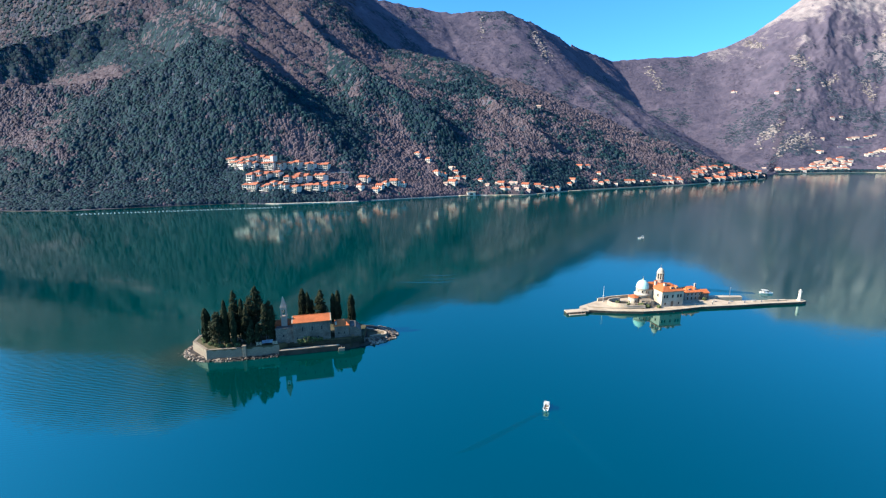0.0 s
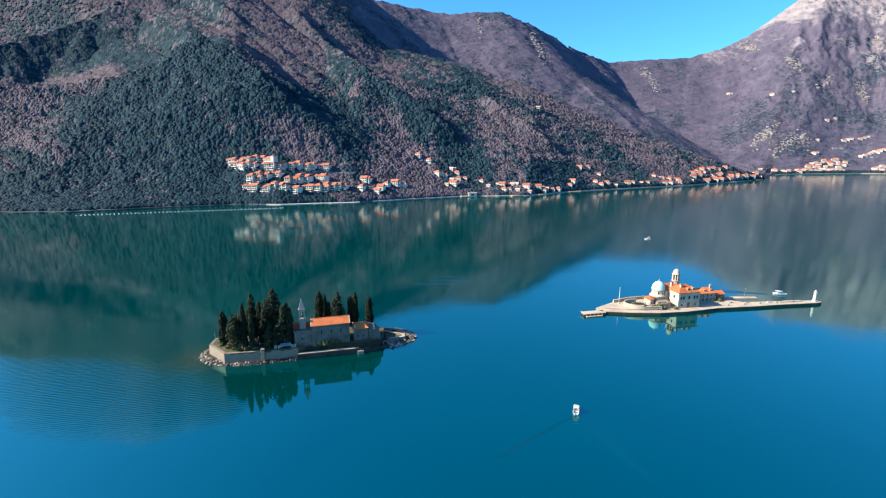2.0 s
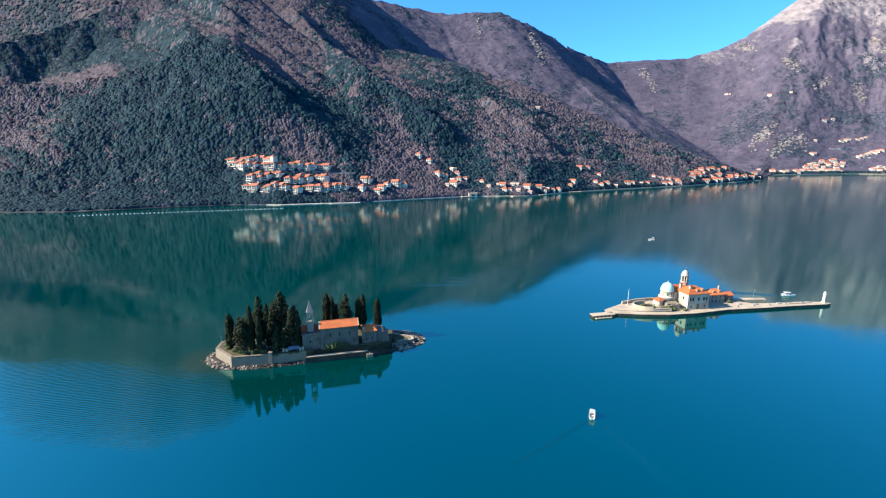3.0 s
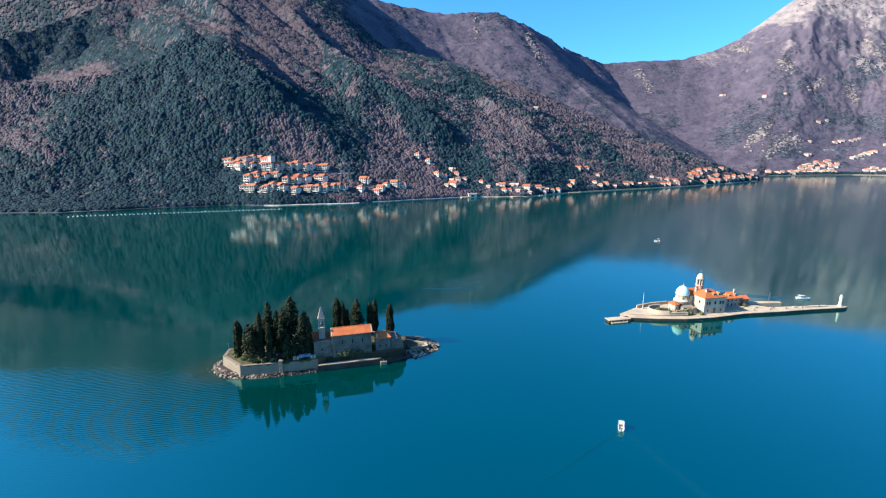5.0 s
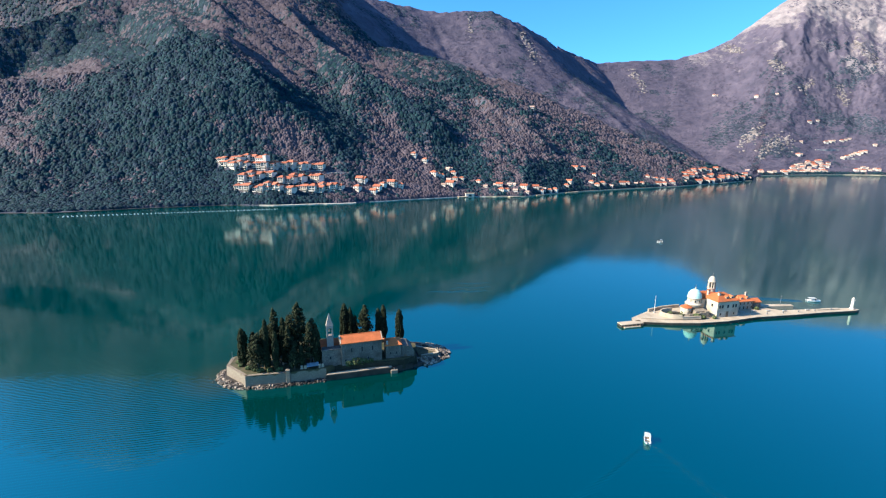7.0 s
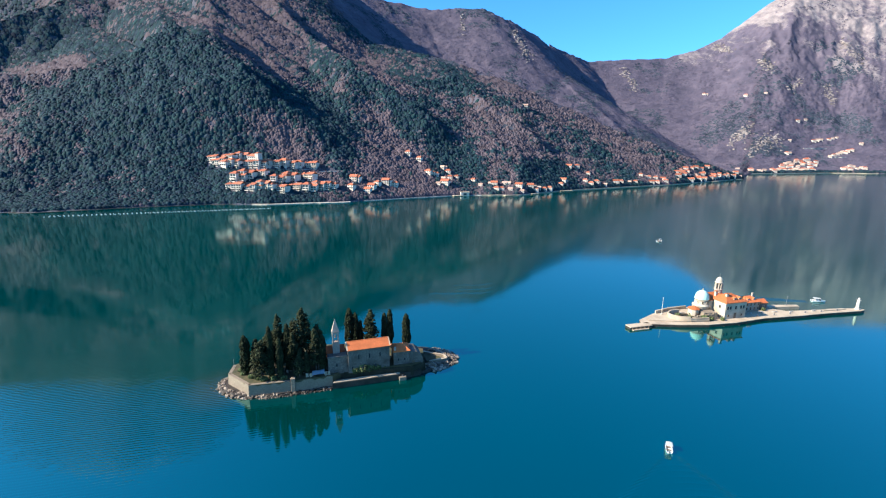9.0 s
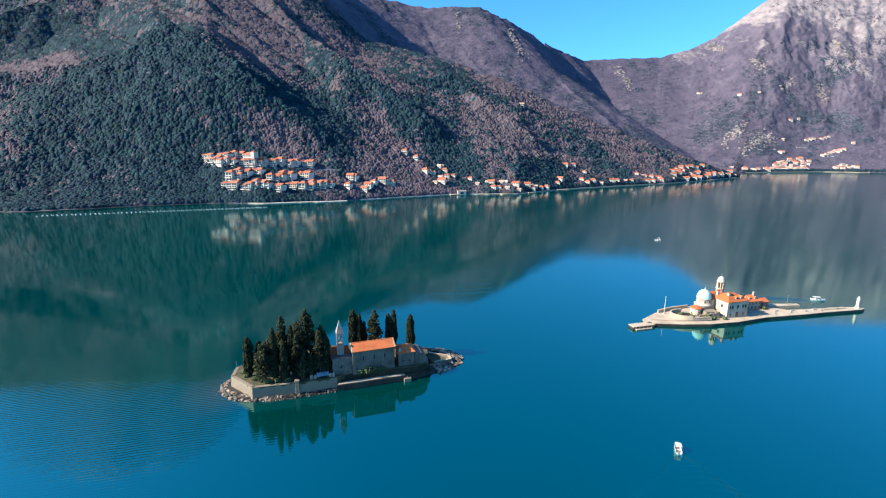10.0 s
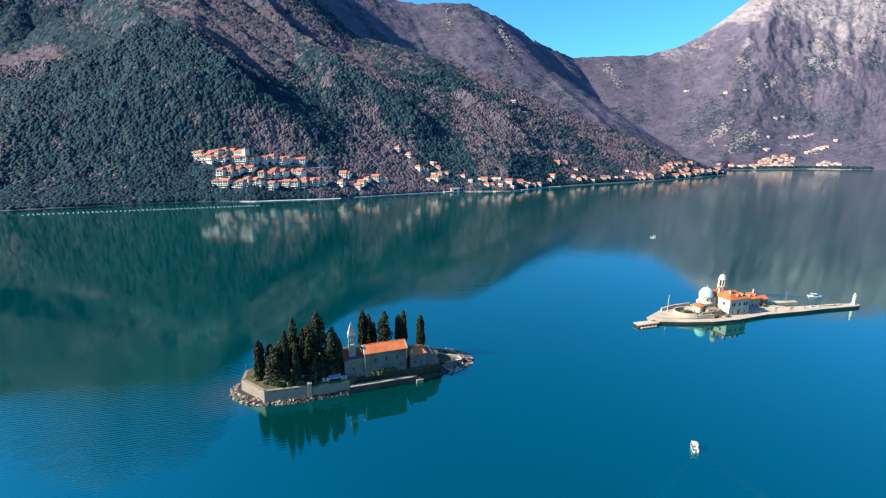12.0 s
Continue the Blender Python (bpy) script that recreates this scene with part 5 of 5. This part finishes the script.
def place(kinds, spots, seed, clear=6.0, grow=1.0, sink=2.0):
    """The first spot takes the house itself, all later ones copies."""
    rng = random.Random(seed)
    for u, z in spots:
        k = rng.choices(range(len(kinds)), [s for _, s in kinds])[0]
        proto = kinds[k][0]
        x, y, g = land(u, max(z, 2.6))
        turn = -20 + rng.uniform(-12, 12)
        cleared.append((x, y + 2, clear))
        m = pose(x, y + 3, g - sink, 0, 0, turn) @ Matrix.Scale(grow * rng.uniform(0.92, 1.1), 4)
        if proto.name in placed:
            copy_thing(proto, m)
        else:
            proto.matrix_basis = m
            placed.add(proto.name)


placed = set()


def terrace_row(name, bays, label, seed):
    """A stepped row of dwellings: each bay set back and raised against the next, with its own roof, loggias and balconies."""
    rng = random.Random(seed)
    t = thing(name, 0, 0, 0, 0, label, "house", GROUP)
    w = 7.2
    for k in range(bays):
        x0 = (k - bays / 2) * w
        y0, h = -5 + 1.6 * math.sin(k * 1.9 + seed) + 1.5 * k, 5.6 + rng.choice((0, 0.0, 2.0)) + 0.4 * k
        wall = part("wall", box(bmesh.new(), x0, x0 + w - 0.05 * (k % 2), y0, y0 + 10, -6, h), WHITE, t)
        bm = bmesh.new()
        if rng.random() < 0.6:
            hip(bm, x0, x0 + w, y0, y0 + 10, h, 2.4, 0.5, 0.3, 0.25)
        else:
            gable(bm, x0, x0 + w, y0, y0 + 10, h, 2.4, 0.45, 0.25)
        part("roof", bm, TILE_FAR, t)
        for r in range(3):
            z = h - 2.5 - 2.9 * r
            # Wide dark panels stand for the shaded recesses of the loggias.
            for c in (0.28, 0.72):
                part("window", box(bmesh.new(), x0 + w * c - 1.2, x0 + w * c + 1.2, y0 - 0.1, y0 + 0.1, z - 0.1, z + 1.9), GLASS, t)
            if r:
                bm = box(bmesh.new(), x0 + 0.5, x0 + w - 0.5, y0 - 1.9, y0 - 0.0, z - 0.4, z - 0.15)
                box(bm, x0 + 0.5, x0 + w - 0.5, y0 - 1.9, y0 - 1.78, z - 0.15, z + 0.75)
                part("balcony", bm, WHITE, t)
        part("window", box(bmesh.new(), x0 - 0.08, x0 + 0.1, y0 + 1.2, y0 + 2.4, h - 2.4, h - 0.9), GLASS, t)
        if k % 2:
            part("chimney", box(bmesh.new(), x0 + 4, x0 + 4.8, y0 + 5, y0 + 5.8, h, h + 3.1), WHITE, t)
    return t


GROUP = "houses of the terraced village"
TERRACED = [(terrace_row("terrace_house", 3, "white stepped terrace of three dwellings with orange roofs", 1), 5),
            (terrace_row("terrace_block", 4, "long white stepped terrace with balconies and orange roofs", 2), 4),
            (house_kind("villa", 13, 9.5, 7.4, "hip", 2, 3, "white two-storey villa with a hipped orange roof", GROUP, True), 3),
            (terrace_row("paired_house", 2, "pair of white stepped houses with orange clay roofs", 5), 4)]
STEPPED, LONG, VILLA, PAIR = [[k] for k in TERRACED]
place(LONG, [(-0.463, 49), (-0.404, 16), (-0.243, 16)], 3, 8.0, 1.05, 0.0)
place(STEPPED, [(-0.479, 54), (-0.445, 56), (-0.408, 47), (-0.35, 47), (-0.314, 46), (-0.274, 44), (-0.381, 35), (-0.439, 18), (-0.341, 15), (-0.309, 17), (-0.28, 29)], 4, 7.0, 1.02, 0.0)
place(PAIR, [(-0.415, 56), (-0.426, 28), (-0.408, 31), (-0.344, 26), (-0.316, 28), (-0.374, 19), (-0.275, 14), (-0.377, 46), (-0.432, 47), (-0.255, 17)], 5, 6.0, 1.08, 0.0)
place(VILLA, [(-0.297, 45), (-0.454, 46), (-0.365, 47), (-0.328, 47), (-0.362, 17), (-0.329, 27)], 6, 5.0, 1.0, 0.0)
COTTAGES = [(house_kind("gabled_house", 11, 8.5, 6.8, "gable", 2, 3, "white gabled house with orange clay roof", GROUP), 3),
            (house_kind("small_villa", 10, 9, 7.6, "hip", 2, 2, "small white villa with hipped orange roof", GROUP, True), 3)]
place(COTTAGES, [(-0.18, 26), (-0.186, 15), (-0.173, 25), (-0.151, 10), (-0.142, 14), (-0.129, 18), (-0.111, 20), (-0.104, 19), (-0.09, 16), (-0.06, 61), (-0.036, 52)], 13, 5.5, 0.95, 0.4)
t = thing("tower_house", *land(-0.391, 50), -14, "tall white house with a red-orange roof and stair tower", "house")
part("wall", box(bmesh.new(), -7, 7, -5, 5, -9, 11), WHITE, t)
part("stair_tower", box(bmesh.new(), 6, 11, -6, 4, -9, 15), WHITE, t)
part("roof", hip(bmesh.new(), -7, 5.9, -5, 5, 11, 3.4, 0.6, 0.4), TILE_FAR, t)
part("tower_roof", hip(bmesh.new(), 6, 11, -6, 4, 15, 1.8, 0.3, 0.1), TILE_FAR, t)
for x in (-5, -2, 1, 4):
    for z in (8.2, 5.0):
        part("window", box(bmesh.new(), x - 0.7, x + 0.7, -5.1, -4.95, z, z + 1.6), GLASS, t)

def contour_wall(name, u0, u1, z, high, label):
    """A long retaining wall following the slope at one height."""
    t = thing(name, *land((u0 + u1) / 2, z), 0, label, "wall", kind="structure")
    ox, oy = t.location[:2]
    pts = [land(u0 + (u1 - u0) * k / 14, z)[:2] for k in range(15)]
    bm = bmesh.new()
    rows = [[bm.verts.new((x - ox, y - oy + dy, zz)) for dy, zz in ((-2.5, -4), (-2.5, high - 1), (1.5, high - 1), (1.5, -4))] for x, y in pts]
    for p, q in zip(rows, rows[1:]):
        for i in range(4):
            bm.faces.new((p[i], p[(i + 1) % 4], q[(i + 1) % 4], q[i]))
    bm.faces.new(rows[0][::-1])
    bm.faces.new(rows[-1])
    bmesh.ops.recalc_face_normals(bm, faces=bm.faces)
    part("face", bm, CONCRETE, t)
    for x, y in pts:
        cleared.append((x, y, 4.0))


contour_wall("road_wall_upper", -0.4, -0.27, 43, 0.6, "pale concrete road wall between the village rows")
contour_wall("road_wall_lower", -0.35, -0.23, 28, 0.4, "pale concrete lane wall below the village")
contour_wall("lane_wall", -0.25, -0.21, 40, 0.5, "pale lane climbing through the village edge")

contour_wall("hillside_road", 0.818, 0.87, 80, 2.5, "pale cut of a hillside road across the bay")
contour_wall("hillside_track", 0.88, 0.918, 50, 2.5, "pale cut of a lower hillside track across the bay")

GROUP = "houses along the shore"
COASTAL = [(house_kind("shore_house", 13, 10, 7.0, "hip", 2, 3, "pale two-storey shore house with orange roof", GROUP), 5),
           (house_kind("stone_cottage", 11, 9, 5.2, "gable", 1, 2, "small pale cottage with faded clay roof", GROUP, tiles=TILE_PALE), 4),
           (house_kind("shore_villa", 16, 11, 8.2, "gable", 2, 4, "large pale villa with orange roof by the sea", GROUP), 3)]
spots = [(-0.017, 32), (-0.008, 31), (0.001, 29), (0.014, 39), (0.02, 40), (0.026, 32), (0.016, 23), (0.03, 24), (0.045, 24), (0.02, 16), (0.005, 16), (0.082, 19), (0.098, 13), (0.12, 15), (0.128, 14),
         (0.151, 15), (0.16, 15), (0.133, 7), (0.145, 7), (0.164, 7), (0.183, 11), (0.19, 4), (0.208, 9), (0.218, 8), (0.227, 6), (0.221, 3), (0.24, 3), (0.252, 3), (0.277, 8), (0.282, 14), (0.288, 13),
         (0.293, 37), (0.311, 37)]
spots += [(0.332, 12), (0.345, 7), (0.337, 24), (0.357, 9), (0.362, 8), (0.377, 4), (0.401, 7), (0.413, 8), (0.432, 7), (0.445, 6), (0.456, 18), (0.475, 13), (0.482, 4), (0.495, 4),
         (0.513, 5), (0.468, 15), (0.49, 12), (0.507, 9)]
rng = random.Random(12)
spots += [(0.535 + 0.07 * (k + rng.random()) / 24, rng.uniform(3, 30)) for k in range(24)] + [(0.61 + 0.075 * (k + rng.random()) / 20, rng.uniform(3, 13)) for k in range(20)]
place(COASTAL, spots, 7, 5.0, 0.84, 0.6)

GROUP = "houses of the far town"
FAR = [(house_kind("town_house", 16, 11, 8.5, "hip", 2, 4, "pale town house with orange roof across the bay", GROUP), 5),
       (house_kind("town_cottage", 11, 9, 6, "gable", 2, 3, "pale gabled cottage across the bay", GROUP, tiles=TILE_PALE), 4)]
spots = [(0.7 + 0.15 * (k + rng.random()) / 16, rng.uniform(4, 9)) for k in range(16)] + [(0.77 + 0.085 * (k + rng.random()) / 36, 6 + (14 + 46 * k / 36) * rng.random()) for k in range(36)]
spots += [(0.783, 60), (0.79, 61), (0.84, 104), (0.848, 108), (0.856, 109), (0.874, 110), (0.882, 114), (0.89, 118), (0.785, 105), (0.883, 50), (0.892, 54), (0.9, 58), (0.905, 62), (0.91, 66), (0.916, 63),
          (0.921, 69), (0.93, 72), (0.949, 95), (0.796, 182), (0.813, 187), (0.582, 310), (0.588, 309), (0.673, 292), (0.716, 300), (0.919, 11), (0.926, 14), (0.935, 9), (0.941, 17), (0.95, 12), (0.96, 15), (0.968, 13),
          (0.933, 19), (0.193, 165)]
place(FAR, spots, 9, 6.0, 0.95, 0.8)


def outcrops():
    """Bare limestone crags breaking out of the slopes, each along a line between two points of the mountainside."""
    rng = np.random.default_rng(44)
    pos, size = [], []
    for u0, z0, u1, z1, n in ((0.165, 490, 0.2, 370, 70), (0.4, 445, 0.432, 335, 60), (0.592, 600, 0.63, 545, 60), (0.69, 474, 0.725, 424, 50), (0.768, 325, 0.79, 368, 40),
                              (0.842, 350, 0.87, 267, 56), (0.651, 95, 0.684, 136, 50), (0.668, 120, 0.7, 160, 30), (0.697, 62, 0.735, 118, 60), (0.726, 90, 0.766, 105, 40), (0.86, 575, 0.92, 447, 70), (0.06, 540, 0.06, 470, 24)):
        for _ in range(int(1.6 * n)):
            q = rng.random()
            x, y, z = land(u0 + (u1 - u0) * q + rng.normal(0, 0.0045), max(4, z0 + (z1 - z0) * q + rng.normal(0, 14)))
            r = rng.uniform(2.0, 8.0) * (0.5 + y / 2600)
            pos.append((x, y + r * 0.5, z + r * 0.1))
            size.append(r)
    clumps("limestone_crags", "bare pale limestone crags on the mountainsides", "crags", np.array(pos), np.array(size) * 0.8, CRAG, 0.6, 45, smooth=False)


outcrops()


# ---------------------------------------------------------------- shore works
def ribbon(name, u0, u1, off0, off1, z0, z1, mat, label, category, n=60):
    us = np.linspace(u0, u1, n)
    c = coast(us)
    verts, faces = [], []
    for u, y in zip(us, c):
        for off, z in ((off0, z0), (off0, z1), (off1, z1), (off1, z0)):
            verts.append((u * (y + off), y + off, z))
    for i in range(n - 1):
        for j in range(4):
            k = i * 4
            faces.append((k + j, k + (j + 1) % 4, k + 4 + (j + 1) % 4, k + 4 + j))
    tagged(new(name, mesh_from(name, verts, faces, mat)), label, category, kind="structure")


ribbon("beach", -0.405, -0.19, -5, 4, -0.5, 1.0, GRAVEL, "narrow pale gravel beach below the village", "beach")
ribbon("shore_road", -0.44, -0.16, 7, 12, 0.5, 4.6, CONCRETE, "concrete shore road on a retaining wall", "road")
ribbon("sea_wall_village", -0.16, 0.1, -1.0, 1.0, -0.6, 0.9, CONCRETE, "low concrete sea wall at the waterline", "sea wall")
ribbon("sea_wall_promenade", 0.1, 0.69, -2, 2.0, -0.6, 1.3, PALE, "pale stone promenade along the waterfront", "promenade", 120)
ribbon("sea_wall_town", 0.71, 1.0, -4, 3, -0.6, 2.0, PALE, "pale waterfront of the far town", "promenade")
ribbon("shore_rocks", -1.2, -0.44, -1.0, 2, -0.6, 0.5, WETROCK, "dark rocky shore under the trees", "shore")
for u, long in ((0.045, 16), (0.16, 20), (0.215, 14), (0.285, 26), (0.62, 30), (0.675, 26)):
    c = float(coast(np.array([u]))[0])
    t = thing("landing_stage", u * c, c, 0, 20, "pale concrete landing stage at the waterfront", "jetty", "landing stages")
    part("deck", box(bmesh.new(), -long / 2, long / 2, -7, 2, 0.4, 1.3, 0.1), PALE, t)
    part("footing", box(bmesh.new(), -long / 2 + 0.5, long / 2 - 0.5, -6.5, 1.5, -2, 0.4), WETROCK, t)
t = thing("boat_house", 0.062 * 733, 731, 0.5, 8, "white boat house on a low pier", "boat house")
part("wall", box(bmesh.new(), -7, 7, -4, 4, -2, 5), WHITE, t)
part("roof", box(bmesh.new(), -7.6, 7.6, -4.6, 4.6, 5, 5.4), PALE, t)
part("doorway", box(bmesh.new(), -2.5, 2.5, -4.1, -3.9, 0.5, 3.6), GLASS, t)

lamp = None
for k in range(9):
    u = -0.42 + 0.03 * k
    c = float(coast(np.array([u]))[0]) + 8
    if lamp is None:
        lamp = thing("street_lamp", u * c, c, 4.5, 0, "slim grey street lamp on the shore road", "street lamp", "street lamps on the shore road")
        part("pole", lathe(bmesh.new(), [(0.16, 0), (0.1, 7.5)], 7), METAL, lamp)
        part("lamp_arm", box(bmesh.new(), -0.08, 0.08, -1.6, 0, 7.3, 7.5), METAL, lamp)
        part("lamp_head", box(bmesh.new(), -0.2, 0.2, -2.1, -1.4, 7.2, 7.45, 0.04), METAL, lamp)
    else:
        copy_thing(lamp, pose(u * c, c, 4.5))

# two lines of floats of the mussel farm
bm = lathe(bmesh.new(), [(0.15, -0.5), (0.5, -0.3), (0.65, 0.1), (0.5, 0.42), (0.15, 0.6)], 9)
buoy_mesh = None
rng = random.Random(6)
for line in range(2):
    for k in range(54):
        t = k / 53
        x = -421 + 212 * t + rng.uniform(-0.8, 0.8)
        y = 500 + 72 * t - 6 * line + rng.uniform(-0.8, 0.8)
        if buoy_mesh is None:
            b = single("mussel_float", bm, FLOAT, "round white plastic float of a mussel farm", "buoy", "mussel farm floats")
            buoy_mesh = b.data
        else:
            b = tagged(new("mussel_float", buoy_mesh), "round white plastic float of a mussel farm", "buoy", "mussel farm floats")
        b.location = (x, y, 0)

build_woods()
